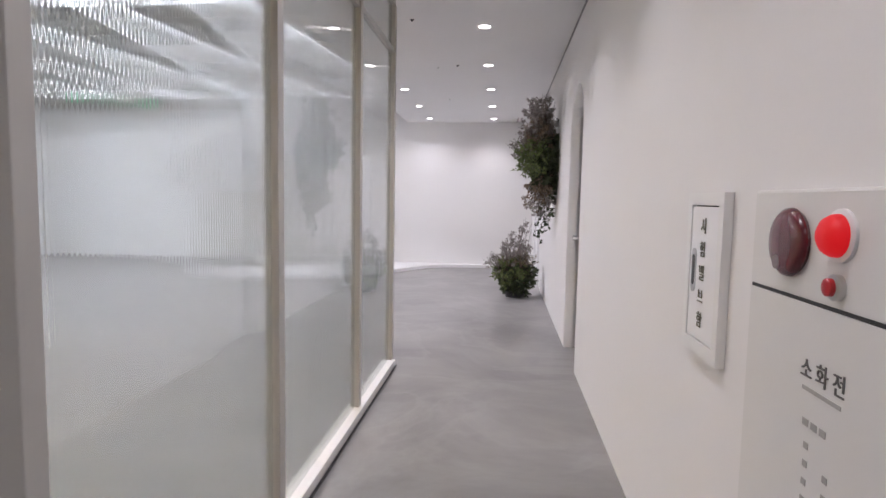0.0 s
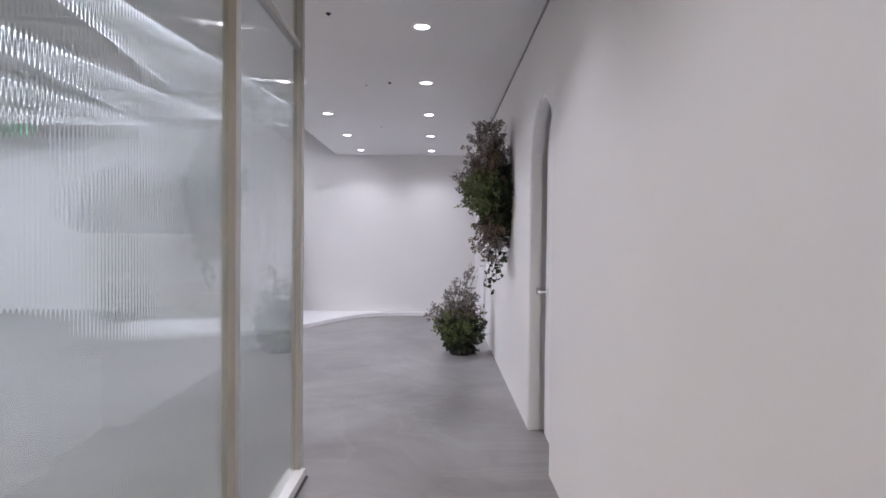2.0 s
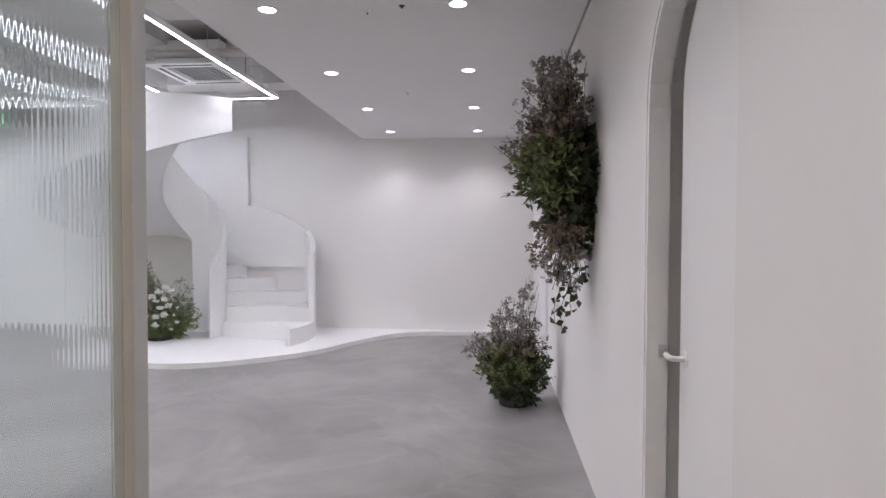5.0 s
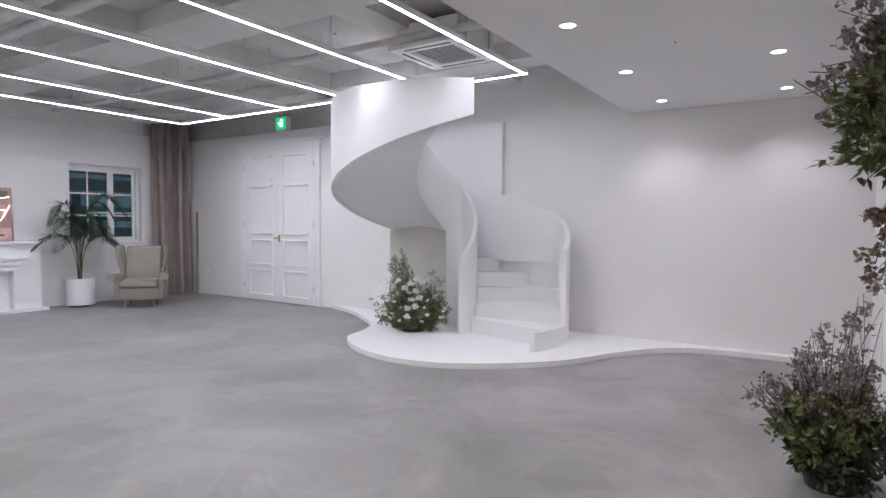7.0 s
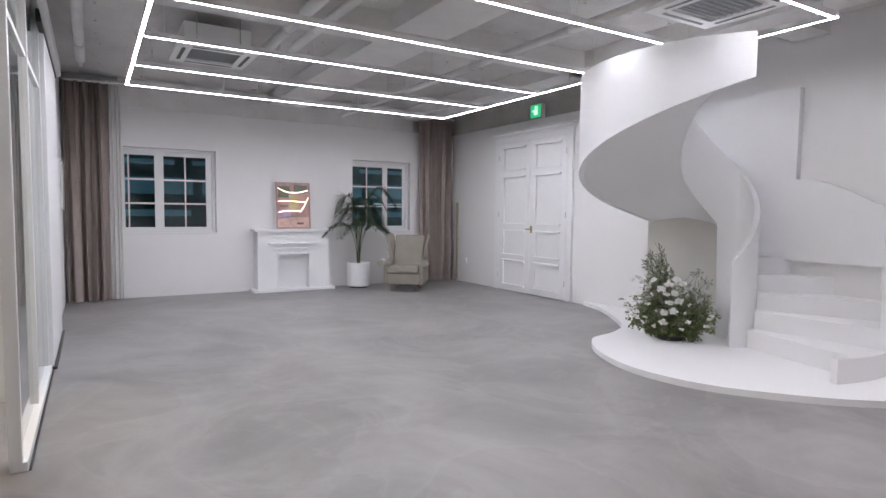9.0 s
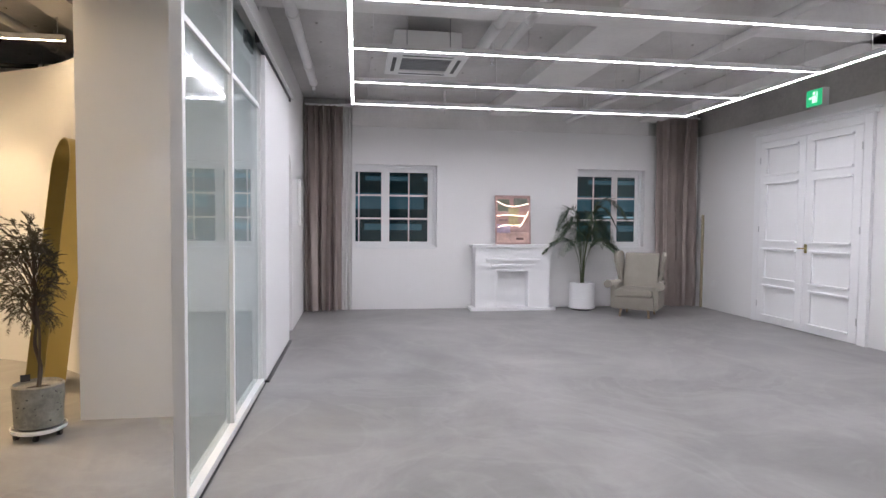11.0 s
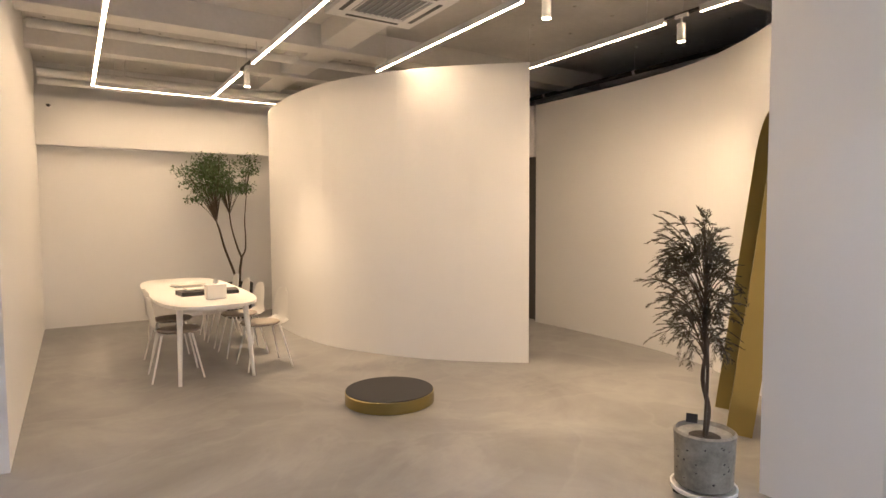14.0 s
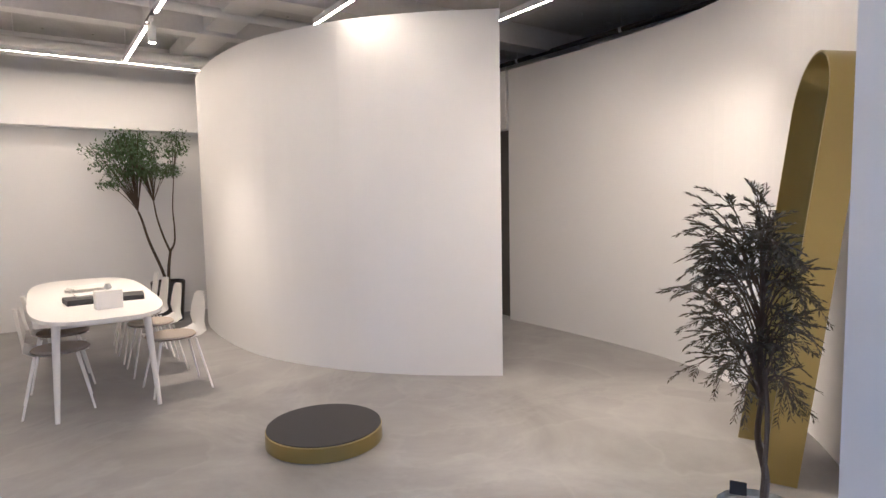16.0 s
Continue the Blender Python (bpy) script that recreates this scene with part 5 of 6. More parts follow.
def wall_plant():
    rnd = random.Random(23)
    t = thing("hanging_flower_arrangement", "wall-hung arrangement of dark leaves and dried lilac flowers", "plant", (EAST - 0.002, 6.80, 0))
    bm = bmesh.new()
    bmesh.ops.create_icosphere(bm, subdivisions=2, radius=1.0)
    for v in bm.verts:
        v.co = Vector((v.co.x * 0.09 - 0.095, v.co.y * 0.17, v.co.z * 0.34 + 1.86)) * (1 + 0.0) + Vector((0, 0, 0.02 * math.sin(v.co.y * 9)))
    part("moss_core", bm, surface("dark_moss", (0.02, 0.022, 0.016), 0.95, spread=0.4, scale=15, bump=0.8, depth=0.02), t, "dark moss core", True)
    root = lambda r: (-0.10 + r.uniform(-0.05, 0.05), r.uniform(-0.1, 0.1), 1.86 + r.uniform(-0.25, 0.25))
    all_stems = []
    for name, lab, mat, n, c, s, leaf_n, ln, w, loose in (
            ("dark_foliage", "large dark leaves", LEAF_DARK, 120, (-0.12, 0.0, 1.80), (0.12, 0.25, 0.38), 22, 0.065, 0.05, 0.055),
            ("green_foliage", "mid green leaves", LEAF_GREEN, 95, (-0.27, -0.05, 1.86), (0.17, 0.28, 0.22), 26, 0.05, 0.022, 0.055),
            ("brown_flower_spray", "brown dried flowers", LEAF_BROWN, 64, (-0.24, 0.0, 2.12), (0.18, 0.28, 0.20), 52, 0.028, 0.02, 0.055),
            ("lilac_flower_spray", "greyish lilac dried flower heads", LEAF_GREY, 52, (-0.25, 0.0, 2.28), (0.20, 0.27, 0.22), 50, 0.028, 0.022, 0.06),
            ("top_spray", "pale lilac sprays at the top", LEAF_GREY, 32, (-0.20, 0.0, 2.48), (0.17, 0.22, 0.13), 48, 0.028, 0.022, 0.055),
            ("side_spray", "pale dried sprays reaching out", LEAF_GREY, 16, (-0.46, 0.0, 2.10), (0.14, 0.2, 0.18), 42, 0.028, 0.02, 0.05),
            ("lower_flower_spray", "brown and lilac dried flowers hanging down", LEAF_BROWN, 56, (-0.20, 0.0, 1.46), (0.15, 0.22, 0.22), 50, 0.026, 0.02, 0.05),
            ("lower_spray", "pale hanging sprays", LEAF_GREY, 34, (-0.18, 0.0, 1.30), (0.13, 0.18, 0.16), 40, 0.026, 0.02, 0.05)):
        st, items = sprays(rnd, root, cluster(rnd, n, c, s), leaf_n, ln, w, loose=loose)
        all_stems += [(p, r) for p, r in st]
        leaf_mesh(name, items, mat, t, lab)
    items = []
    for x, y, z in ((-0.22, -0.12, 0.98), (-0.12, -0.05, 1.05), (-0.16, 0.06, 0.92), (-0.06, 0.1, 1.1)):
        a, b = Vector((x + 0.03, y, 1.35)), Vector((x, y, z))
        path = [a.lerp(b, k / 6) + Vector((0.02 * math.sin(k), 0.02 * math.cos(k * 1.7), 0)) for k in range(7)]
        all_stems.append((path, 0.002))
        for p in path[1:]:
            for _ in range(2):
                items.append((p, rand_dir(rnd) + Vector((0, 0, -0.4)), rand_dir(rnd), 0.055, 0.042))
    leaf_mesh("trailing_leaves", items, LEAF_DARK, t, "trailing ivy leaves")
    for s in all_stems:
        for p in s[0]:
            p.x = min(p.x, -0.006)
    stem_mesh("stem", all_stems, STEM, t)


wall_plant()


def stair_flowers():
    rnd = random.Random(31)
    t = thing("flower_arrangement", "loose green arrangement with white flowers on the stair plinth", "plant", (-4.50, 10.78, PLINTH_TOP), 28)
    part("base_tray", lathe(bmesh.new(), [(0, 0), (0.16, 0.0), (0.17, 0.05), (0, 0.05)], 20), BLACK, t)
    root = lambda r: (r.uniform(-0.30, 0.30), r.uniform(-0.1, 0.1), 0.04)
    all_stems = []
    for name, lab, mat, n, c, s, leaf_n, ln, w, loose in (
            ("low_foliage", "mid green leaves", LEAF_GREEN, 150, (0.02, 0, 0.24), (0.50, 0.26, 0.24), 20, 0.05, 0.022, 0.055),
            ("pale_foliage", "pale grey-green leaves", LEAF_PALE, 130, (0.0, -0.05, 0.38), (0.46, 0.24, 0.28), 22, 0.045, 0.02, 0.055),
            ("tall_foliage", "upright green sprays", LEAF_PALE, 50, (-0.20, 0.03, 0.84), (0.13, 0.12, 0.30), 22, 0.045, 0.018, 0.05),
            ("thin_spray", "thin green spray", LEAF_PALE, 22, (0.28, 0.04, 0.60), (0.16, 0.1, 0.24), 18, 0.04, 0.016, 0.045),
            ("side_spray", "low side spray", LEAF_PALE, 14, (-0.46, 0.0, 0.34), (0.12, 0.12, 0.16), 18, 0.04, 0.016, 0.045)):
        st, items = sprays(rnd, root, cluster(rnd, n, c, s), leaf_n, ln, w, loose=loose)
        all_stems += st
        leaf_mesh(name, items, mat, t, lab)
    stem_mesh("stem", all_stems, STEM_GREEN, t)
    big = [(0.08, -0.26, 0.72), (0.00, -0.27, 0.66), (0.15, -0.27, 0.67), (0.07, -0.29, 0.56), (0.12, -0.28, 0.47), (0.02, -0.29, 0.45), (-0.04, -0.28, 0.33), (0.06, -0.30, 0.36), (-0.05, -0.29, 0.22), (-0.08, -0.28, 0.60)]
    for i, c in enumerate(big + cluster(rnd, 30, (-0.26, -0.20, 0.46), (0.26, 0.10, 0.34)) + cluster(rnd, 8, (0.26, -0.22, 0.3), (0.2, 0.06, 0.22))):
        items = []
        wide = i < len(big)
        for _ in range(24 if wide else 12):
            d = rand_dir(rnd)
            d.z = abs(d.z)
            items.append((Vector(c) + rand_dir(rnd) * 0.012, d, rand_dir(rnd), 0.055 if wide else 0.034, 0.045 if wide else 0.026))
        leaf_mesh("white_flower", items, PETAL, t, "white blossom")


stair_flowers()


def palm():
    rnd = random.Random(41)
    t = thing("kentia_palm", "green palm in a round white pot on casters", "plant", (-10.98, 9.55, 0), 0)
    part("pot", lathe(bmesh.new(), [(0, 0.06), (0.215, 0.06), (0.225, 0.07), (0.225, 0.50), (0.21, 0.505), (0.205, 0.47), (0, 0.46)], 40), DOOR_WHITE, t, "round white pot", True)
    part("saucer", lathe(bmesh.new(), [(0, 0.035), (0.23, 0.035), (0.24, 0.055), (0.24, 0.075), (0.228, 0.075)], 40), DOOR_WHITE, t, "white saucer", True)
    part("caster_base", lathe(bmesh.new(), [(0, 0.0), (0.17, 0.0), (0.17, 0.034), (0, 0.034)], 24), BLACK, t)
    part("soil", lathe(bmesh.new(), [(0, 0.475), (0.20, 0.472)], 24), SOIL, t)
    # bearing, reach and height of each arching frond
    fronds = [(1.45, 0.86, 2.22), (1.15, 0.62, 2.05), (-1.5, 0.52, 2.02), (-1.2, 0.66, 1.72), (1.75, 0.66, 1.78), (0.2, 0.50, 1.95), (-1.62, 0.78, 1.42), (-1.0, 0.66, 1.40),
              (1.5, 0.74, 1.42), (0.9, 0.66, 1.38), (-0.3, 0.62, 1.46), (0.35, 0.55, 1.62), (2.5, 0.28, 1.75), (1.3, 0.5, 1.62), (-1.35, 0.45, 1.85), (-0.7, 0.5, 1.6)]
    fronds = [(a, 0.80 * r, h) for a, r, h in fronds]
    stems, items = [], []
    for a, reach, top in fronds:
        d = Vector((math.cos(a), math.sin(a), 0))
        reach = min(reach, 0.30) if d.x < -0.5 else reach
        p0, p1, p2, p3 = Vector((d.x * 0.03, d.y * 0.03, 0.47)), d * reach * 0.04 + Vector((0, 0, top * 0.78)), d * reach * 0.45 + Vector((0, 0, top * 1.16)), d * reach * 1.2 + Vector((0, 0, top * 0.72))
        path = []
        for k in range(15):
            s = k / 14
            q = p0 * (1 - s) ** 3 + p1 * 3 * s * (1 - s) ** 2 + p2 * 3 * s * s * (1 - s) + p3 * s ** 3
            path.append(q)
        stems.append((path, 0.006))
        for k in range(66):
            s = 0.42 + 0.58 * k / 65
            f = s * 14
            i0 = min(int(f), 13)
            q = path[i0].lerp(path[i0 + 1], f - i0)
            tang = (path[i0 + 1] - path[i0]).normalized()
            side = tang.cross(Vector((0, 0, 1))).normalized() * (1 if k % 2 else -1)
            ln = 0.25 * math.sin(math.pi * min(1.0, 0.25 + (s - 0.46) / 0.54 * 0.70)) + 0.05
            items.append((q, side + tang * 0.75 + Vector((0, 0, -0.22 + rnd.uniform(-0.2, 0.2))), Vector((0, 0, 1)), ln, 0.019))
    stem_mesh("stem", stems, STEM_GREEN, t, 6)
    leaf_mesh("fronds", items, leaf_mat("palm_leaf", (0.032, 0.060, 0.030)), t, "dark green palm fronds")


palm()


# ---- fitting room ----
pod = thing("round_podium", "low round podium with black top and brass rim", "podium", (-4.735, 0.755, 0))
part("rim", lathe(bmesh.new(), [(0, 0), (0.37, 0.0), (0.375, 0.004), (0.375, 0.094), (0.37, 0.098), (0.0, 0.098)], 64), BRASS, pod, "brass side band", True)
part("top", lathe(bmesh.new(), [(0, 0.0985), (0.366, 0.0985), (0.370, 0.101), (0.368, 0.106), (0, 0.106)], 64), surface("black_carpet_top", (0.035, 0.033, 0.034), 0.8, spread=0.15, grain=200, bump=0.3), pod, "dark matt top", True)


def arch_mirror():
    m = thing("floor_mirror", "tall arched floor mirror in a deep brass band", "mirror", (-6.70, 2.71, 0))
    m.rotation_euler = (radians(7), 0, radians(-141))
    # local: x across, y to the front, z up
    w, top, d = 0.30, 2.31, 0.17
    out = arch_points(-w, w, top, 24)
    inn = [(x * (w - 0.012) / w, z) for x, z in arch_points(-w, w, top - 0.012, 24)]
    bm = bmesh.new()
    prism(bm, out + inn[::-1], "y", 0.0, d)
    band = part("band", bm, BRASS, m, "", True)
    gl, nt, b = nodes_of("mirror_glass")
    b.inputs["Base Color"].default_value = (0.88, 0.90, 0.88, 1)
    b.inputs["Metallic"].default_value, b.inputs["Roughness"].default_value = 1.0, 0.015
    bm = bmesh.new()
    prism(bm, inn, "y", 0.012, 0.020)
    part("mirror_pane", bm, gl, m, "silvered mirror")
    part("foot_bar", boxed(-w + 0.012, w - 0.012, 0.021, 0.032, 0.0, 0.012), BRASS, m)


arch_mirror()


def olive():
    rnd = random.Random(53)
    t = thing("olive_tree", "slender small-leaved tree in a mottled stone pot on casters", "plant", (-5.41, 3.22, 0))
    pot = surface("terrazzo_stone_pot", (0.25, 0.24, 0.21), 0.8, spread=0.45, scale=9, grain=50, bump=0.4, depth=0.004)
    part("pot", lathe(bmesh.new(), [(0, 0.075), (0.135, 0.075), (0.150, 0.09), (0.160, 0.36), (0.163, 0.375), (0.150, 0.385), (0.143, 0.36), (0, 0.33)], 40), pot, t, "mottled grey stone pot", True)
    part("saucer", lathe(bmesh.new(), [(0, 0.045), (0.155, 0.045), (0.172, 0.055), (0.174, 0.078), (0.163, 0.078)], 40), DOOR_WHITE, t, "white caster saucer", True)
    for k in range(5):
        a = k * math.tau / 5 + 0.3
        part("caster", tube(bmesh.new(), [(0.135 * math.cos(a), 0.135 * math.sin(a) - 0.012, 0.022), (0.135 * math.cos(a), 0.135 * math.sin(a) + 0.012, 0.022)], 0.022, 14), BLACK, t)
    spots = bmesh.new()
    for _ in range(46):
        a, z = rnd.uniform(0, math.tau), rnd.uniform(0.13, 0.35)
        r = 0.150 + (z - 0.09) / 0.27 * 0.010 + 0.0008
        c, s = math.cos(a), math.sin(a)
        wd, ht = rnd.uniform(0.004, 0.011), rnd.uniform(0.003, 0.008)
        vs = [spots.verts.new((c * r - s * x, s * r + c * x, z + y)) for x, y in ((-wd, 0), (0, -ht), (wd, ht * 0.4), (0, ht))]
        spots.faces.new(vs)
    part("dark_flecks", spots, BLACK, t, "dark stone flecks")
    part("soil", lathe(bmesh.new(), [(0, 0.35), (0.145, 0.345)], 24), SOIL, t)
    tag = part("plant_tag", boxed(-0.03, 0.03, -0.003, 0.003, 0.0, 0.05), BLACK, t, "small black plant tag")
    tag.matrix_basis = pose(-0.03, -0.10, 0.385, -20, 0, 120)
    trunk = [(0, 0, 0.34), (-0.015, 0.01, 0.5), (0.005, -0.015, 0.66), (-0.015, -0.01, 0.84), (-0.01, -0.02, 1.02), (-0.01, -0.02, 1.20)]
    part("trunk", tube(bmesh.new(), smooth_path(trunk, 4), [0.016 - 0.011 * k / 20 for k in range(21)], 10), STEM, t, "", True)
    part("second_trunk", tube(bmesh.new(), smooth_path([(0.02, 0.01, 0.34), (0.02, 0.02, 0.55), (0.03, 0.03, 0.75), (0.0, 0.0, 0.92)], 4), 0.009, 8), STEM, t, "", True)
    tips = cluster(rnd, 44, (0.03, -0.09, 1.19), (0.22, 0.22, 0.25)) + cluster(rnd, 14, (0.03, -0.05, 1.44), (0.16, 0.16, 0.15)) + cluster(rnd, 7, (0.02, -0.05, 0.88), (0.19, 0.19, 0.12))
    stems, items = [], []
    for tip in tips:
        b = Vector(tip)
        a = Vector((-0.01 + rnd.uniform(-0.015, 0.015), -0.02, max(0.80, min(1.18, b.z - rnd.uniform(0.15, 0.35)))))
        c = a.lerp(b, 0.55) + Vector((0, 0, 0.09 + rnd.uniform(0, 0.07)))
        path = [a.lerp(c, s).lerp(c.lerp(b, s), s) for s in (0, 0.2, 0.4, 0.6, 0.8, 1.0)]
        stems.append((path, 0.0028))
        for k in range(7):
            s = rnd.uniform(0.40, 1.0) if k else 1.0
            q = a.lerp(c, s).lerp(c.lerp(b, s), s)
            tang = (c.lerp(b, s) - a.lerp(c, s)).normalized()
            out = (tang + rand_dir(rnd) * (0.95 if k else 0.3)).normalized()
            reach = rnd.uniform(0.06, 0.14)
            twig = [q + out * reach * f + Vector((0, 0, -0.22 * reach * f * f)) for f in (0, 0.34, 0.67, 1.0)]
            stems.append((twig, 0.0011))
            flat = out.cross(Vector((0, 0, 1)) + rand_dir(rnd) * 0.4).normalized()
            n = int(reach / 0.0125)
            for j in range(n + 1):
                f = 0.15 + 0.85 * j / n
                m = q + out * reach * f + Vector((0, 0, -0.22 * reach * f * f))
                run = (out + Vector((0, 0, -0.45 * f))).normalized()
                for side in (-1, 1):
                    if rnd.random() < 0.88:
                        items.append((m, run + flat * side * rnd.uniform(0.45, 0.9) + rand_dir(rnd) * 0.22, rand_dir(rnd), rnd.uniform(0.024, 0.044) * (1.15 - 0.4 * f), 0.0065))
    stem_mesh("branch", stems, STEM, t, 5)
    leaf_mesh("leaves", items, LEAF_OLIVE, t, "narrow dusky green leaves")


olive()


def tall_tree():
    rnd = random.Random(67)
    t = thing("indoor_tree", "tall multi-stemmed green tree in a black pot", "plant", (-4.68, -4.24, 0))
    part("pot", lathe(bmesh.new(), [(0, 0), (0.17, 0.0), (0.215, 0.53), (0.20, 0.54), (0.19, 0.50), (0, 0.49)], 32), BLACK, t, "black round pot", True)
    part("soil", lathe(bmesh.new(), [(0, 0.505), (0.192, 0.50)], 24), SOIL, t)
    limbs = [[(0.01, 0.0, 0.50), (0.08, 0.01, 0.74), (0.20, 0.02, 1.08), (0.27, 0.03, 1.36), (0.31, 0.03, 1.48)],
             [(-0.01, 0.0, 0.50), (-0.02, 0.01, 0.72), (-0.05, 0.01, 0.93)],
             [(-0.05, 0.01, 0.93), (0.02, 0.02, 1.12), (0.09, 0.03, 1.38), (0.12, 0.03, 1.60)],
             [(-0.05, 0.01, 0.93), (-0.11, 0.0, 1.05), (-0.12, 0.0, 1.25), (-0.11, 0.01, 1.52), (-0.14, 0.02, 1.90)]]
    for f, r0, r1 in zip(limbs, (0.021, 0.022, 0.015, 0.014), (0.012, 0.017, 0.009, 0.006)):
        path = smooth_path(f, 5)
        part("trunk", tube(bmesh.new(), path, [r0 + (r1 - r0) * k / (len(path) - 1) for k in range(len(path))], 10), STEM, t, "", True)
    stems, items = [], []
    # flat tiers of foliage: root limb, centre, half width, depth, number of tips
    for limb, c, s, n in ((0, (0.60, 0.06, 2.28), (0.26, 0.20, 0.13), 12), (0, (0.38, 0.06, 2.42), (0.26, 0.24, 0.12), 14), (0, (0.46, 0.10, 2.12), (0.30, 0.24, 0.10), 12),
                          (2, (0.28, 0.05, 2.36), (0.26, 0.24, 0.15), 16), (2, (0.16, 0.10, 2.06), (0.28, 0.24, 0.10), 12), (0, (0.42, 0.16, 1.98), (0.16, 0.12, 0.06), 5),
                          (0, (0.62, 0.12, 1.84), (0.10, 0.1, 0.04), 3), (3, (-0.14, 0.03, 2.34), (0.12, 0.12, 0.22), 8), (3, (-0.06, 0.08, 2.02), (0.14, 0.12, 0.08), 5)):
        for tip in cluster(rnd, n, c, s):
            b = Vector((tip[0], max(tip[1], -0.18), min(tip[2], 2.56)))
            a = Vector(limbs[limb][-1])
            m = a.lerp(b, 0.5) + Vector((0.08 * (a.x - b.x), 0, 0.06))
            path = [a.lerp(m, k / 5).lerp(m.lerp(b, k / 5), k / 5) for k in range(6)]
            stems.append((path, 0.0042))
            for k in range(46):
                q = path[-1].lerp(path[-2], rnd.uniform(0, 1.0)) + Vector((rnd.uniform(-0.13, 0.13), rnd.uniform(-0.13, 0.13), rnd.uniform(-0.03, 0.04)))
                items.append((q, rand_dir(rnd) * Vector((1, 1, 0.35)).length * 0.6 + Vector((0, 0, -0.15)), Vector((0, 0, 1)), rnd.uniform(0.04, 0.065), rnd.uniform(0.02, 0.032)))
    stem_mesh("branch", stems, STEM, t, 5)
    leaf_mesh("leaves", items, LEAF_FRESH, t, "fresh green leaves")


tall_tree()

WARM_WHITE = surface("warm_white_laminate", (0.80, 0.78, 0.75), 0.4, spread=0.015, grain=80, bump=0.04)


def table():
    t = thing("meeting_table", "long white table with rounded corners and splayed legs", "table", (-3.64, -1.92, 0))
    n = 64
    outline = []
    for k in range(n):
        a = k * math.tau / n
        c, s = math.cos(a), math.sin(a)
        outline.append((0.48 * math.copysign(abs(c) ** 0.55, c), 1.40 * math.copysign(abs(s) ** 0.55, s)))
    bm = prism(bmesh.new(), outline, "z", 0.722, 0.75)
    part("tabletop", bm, WARM_WHITE, t)
    part("apron", boxed(-0.30, 0.30, -1.12, 1.12, 0.66, 0.7215, bevel=0.004), WARM_WHITE, t)
    for sx in (-1, 1):
        for sy in (-1, 1):
            part("leg", tube(bmesh.new(), [(sx * 0.30, sy * 1.10, 0.72), (sx * 0.335, sy * 1.25, 0.0)], [0.030, 0.016], 14), WARM_WHITE, t, "", True)


table()
PAD = surface("beige_seat_pad", (0.36, 0.315, 0.27), 0.95, spread=0.06, grain=240, bump=0.3)
SHELL = surface("white_chair_shell", (0.84, 0.83, 0.815), 0.45, spread=0.015, bump=0.03)


def dining_chair():
    """Local: the sitter looks along -y."""
    c = thing("dining_chair", "white shell dining chair with beige seat pad and thin legs", "chair", (0, 0, 0), group="chairs round the table")
    bm = bmesh.new()
    rows = []
    prof = [(-0.22, 0.445, 0.19), (-0.10, 0.432, 0.215), (0.05, 0.43, 0.22), (0.15, 0.445, 0.215), (0.200, 0.50, 0.212), (0.218, 0.58, 0.215), (0.232, 0.67, 0.200), (0.243, 0.75, 0.165), (0.248, 0.785, 0.13), (0.250, 0.805, 0.07)]
    for y, z, hw in prof:
        rows.append([bm.verts.new((hw * k / 4, y - 0.035 * (k / 4) ** 2 * (1 if z > 0.5 else 0), z + 0.025 * (k / 4) ** 2 * (1 if z < 0.5 else 0))) for k in range(-4, 5)])
    for a, b in zip(rows, rows[1:]):
        for k in range(8):
            bm.faces.new((a[k], a[k + 1], b[k + 1], b[k]))
    bmesh.ops.solidify(bm, geom=list(bm.faces), thickness=0.010)
    part("shell", bm, SHELL, c, "", True)
    part("seat_pad", lathe(bmesh.new(), [(0, 0.448), (0.185, 0.448), (0.20, 0.462), (0.19, 0.476), (0, 0.480)], 28, 0, -0.035), PAD, c, "beige upholstered seat pad", True)
    for sx in (-1, 1):
        for y0, y1 in ((-0.14, -0.23), (0.13, 0.23)):
            part("leg", tube(bmesh.new(), [(sx * 0.13, y0, 0.435), (sx * 0.205, y1, 0.0)], [0.011, 0.008], 8), SHELL, c)
    return c


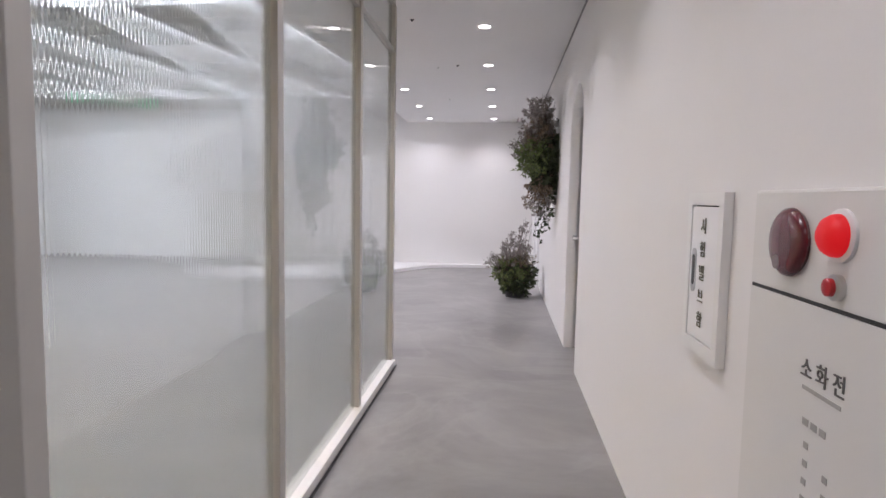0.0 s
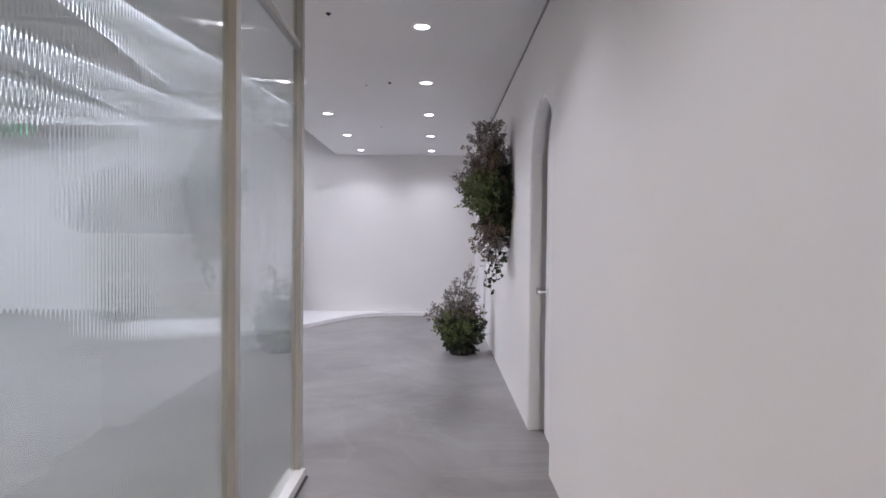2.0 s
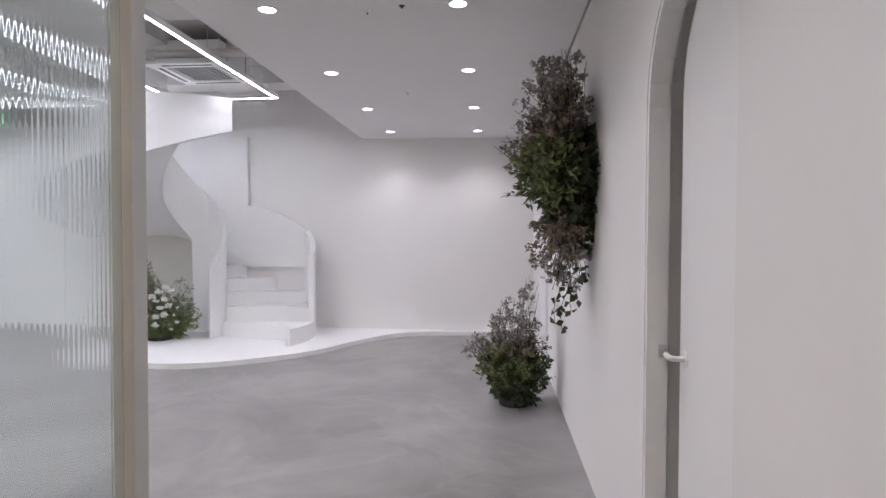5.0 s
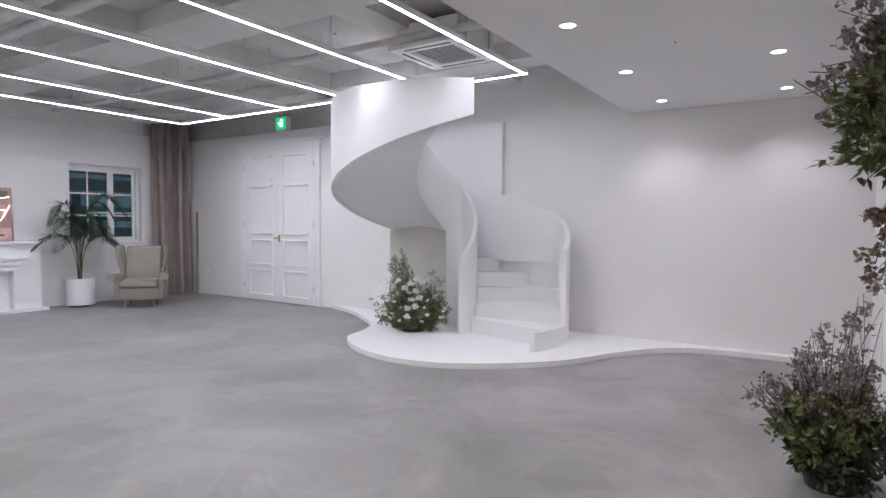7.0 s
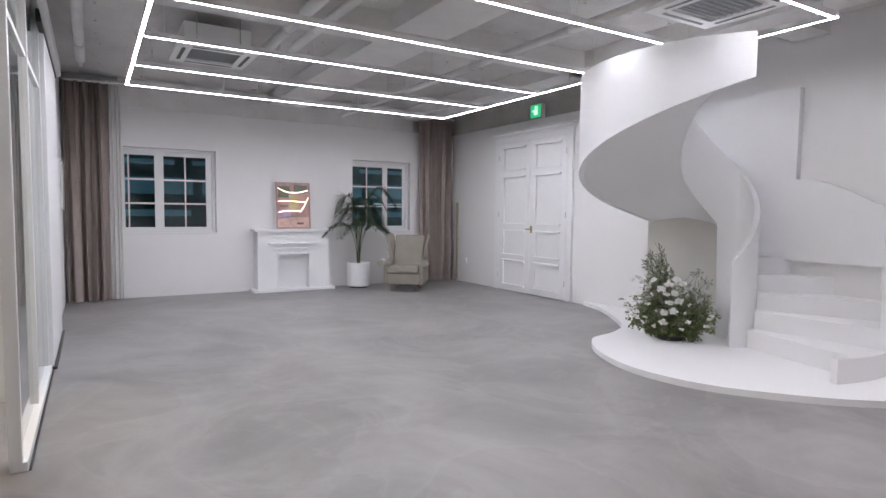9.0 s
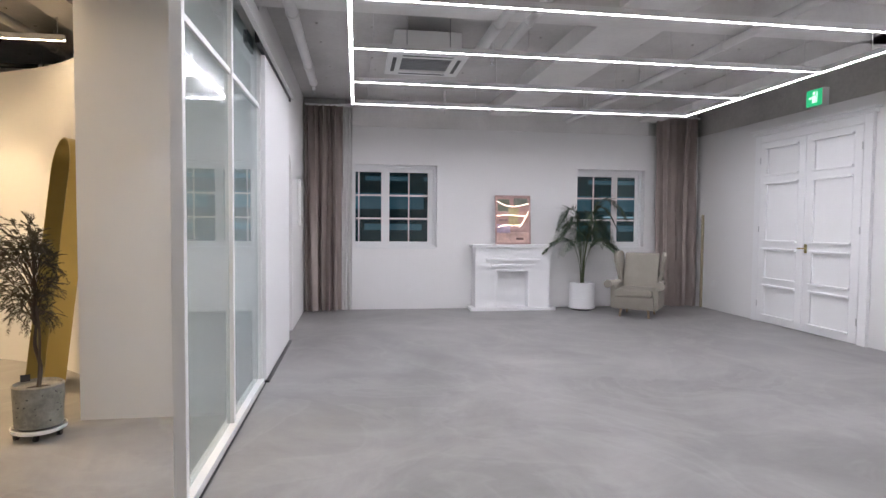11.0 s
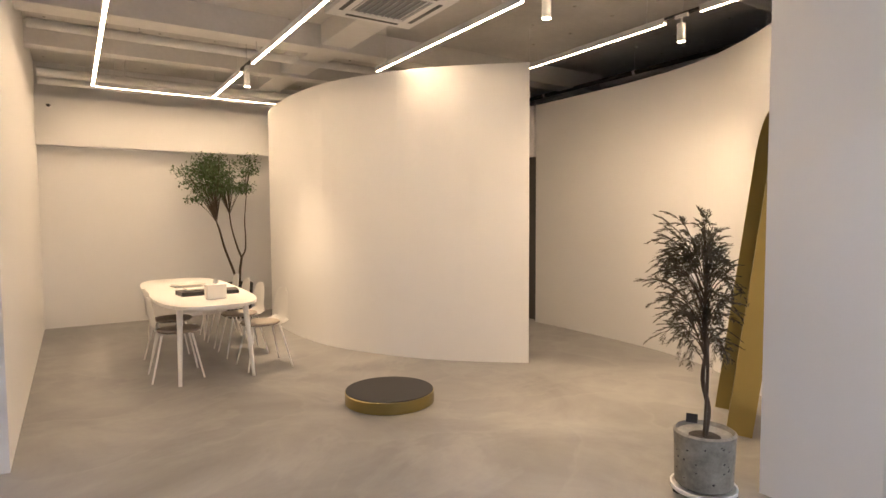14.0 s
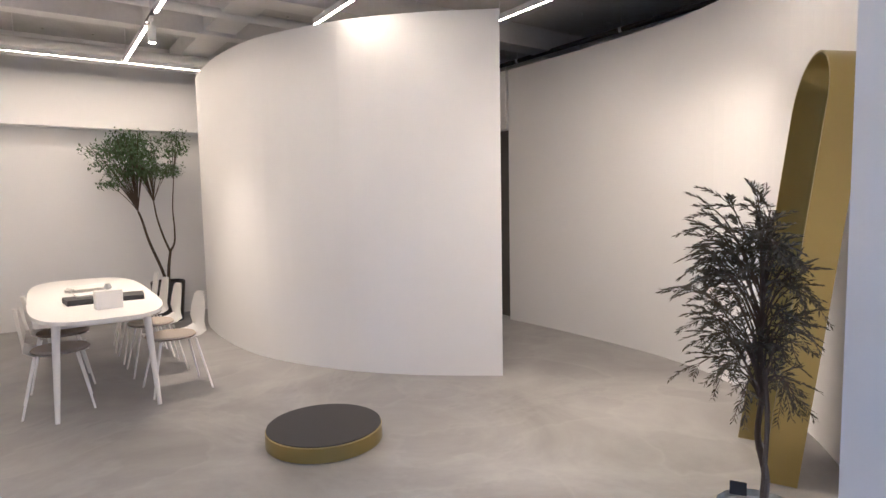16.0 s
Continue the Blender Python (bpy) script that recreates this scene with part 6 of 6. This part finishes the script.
first = dining_chair()
first.matrix_basis = pose(-3.33, -1.10, 0, 0, 0, -91)
for x, y, turn in ((-3.37, -1.80, -88), (-4.175, -1.03, 93), (-4.13, -1.74, 91), (-4.12, -2.34, 90), (-4.12, -2.90, 87)):
    copy_thing(first, pose(x, y, 0, 0, 0, turn))


def slab(name, label, cat, at, turn, size, cover, pages=None):
    b = thing(name, label, cat, at, turn)
    w, d, h = size
    if pages:
        part("cover", box(box(boxed(-w, w, -d, d, 0, 0.003), -w, w, -d, d, h - 0.003, h), -w, -w + 0.003, -d, d, 0.003, h - 0.003), cover, b)
        part("pages", boxed(-w + 0.0035, w - 0.003, -d + 0.003, d - 0.003, 0.0035, h - 0.0035), pages, b)
    else:
        part("body", boxed(-w, w, -d, d, 0, h, bevel=0.003), cover, b)
    return b


PAPER = surface("cream_paper", (0.72, 0.70, 0.66), 0.8, spread=0.04)
slab("book", "large pale magazine lying on the table", "book", (-3.64, -2.28, 0.7505), 8, (0.17, 0.13, 0.012), PAPER, PAPER)
slab("book", "pale magazine stacked on the table", "book", (-3.62, -2.26, 0.763), -6, (0.16, 0.12, 0.012), surface("grey_cover", (0.5, 0.48, 0.45), 0.5), PAPER)
slab("book", "white catalogue on top of a small stack", "book", (-3.65, -2.23, 0.7755), 14, (0.15, 0.11, 0.010), PAPER, PAPER)
slab("sample_book", "black sample book lying on the table", "book", (-3.56, -1.44, 0.7505), 6, (0.14, 0.13, 0.045), BLACK)
slab("sample_book", "black sample book at the table edge", "book", (-3.88, -1.44, 0.7505), -6, (0.13, 0.14, 0.040), BLACK)
slab("sample_book", "white sample book resting on black ones", "book", (-3.64, -1.55, 0.796), 5, (0.14, 0.09, 0.012), PAPER, PAPER)
tb = thing("tissue_box", "white cube tissue box on the table", "tissue box", (-3.70, -1.00, 0.7505), 6)
part("box", boxed(-0.095, 0.095, -0.05, 0.05, 0, 0.145, bevel=0.006), WARM_WHITE, tb)
items = [(Vector((0, 0, 0.143)), Vector((0.2 * k - 0.3, 0.1, 1)), Vector((0, 1, 0)), 0.06, 0.05) for k in range(4)]
leaf_mesh("tissue", items, PETAL, tb, "white tissue")
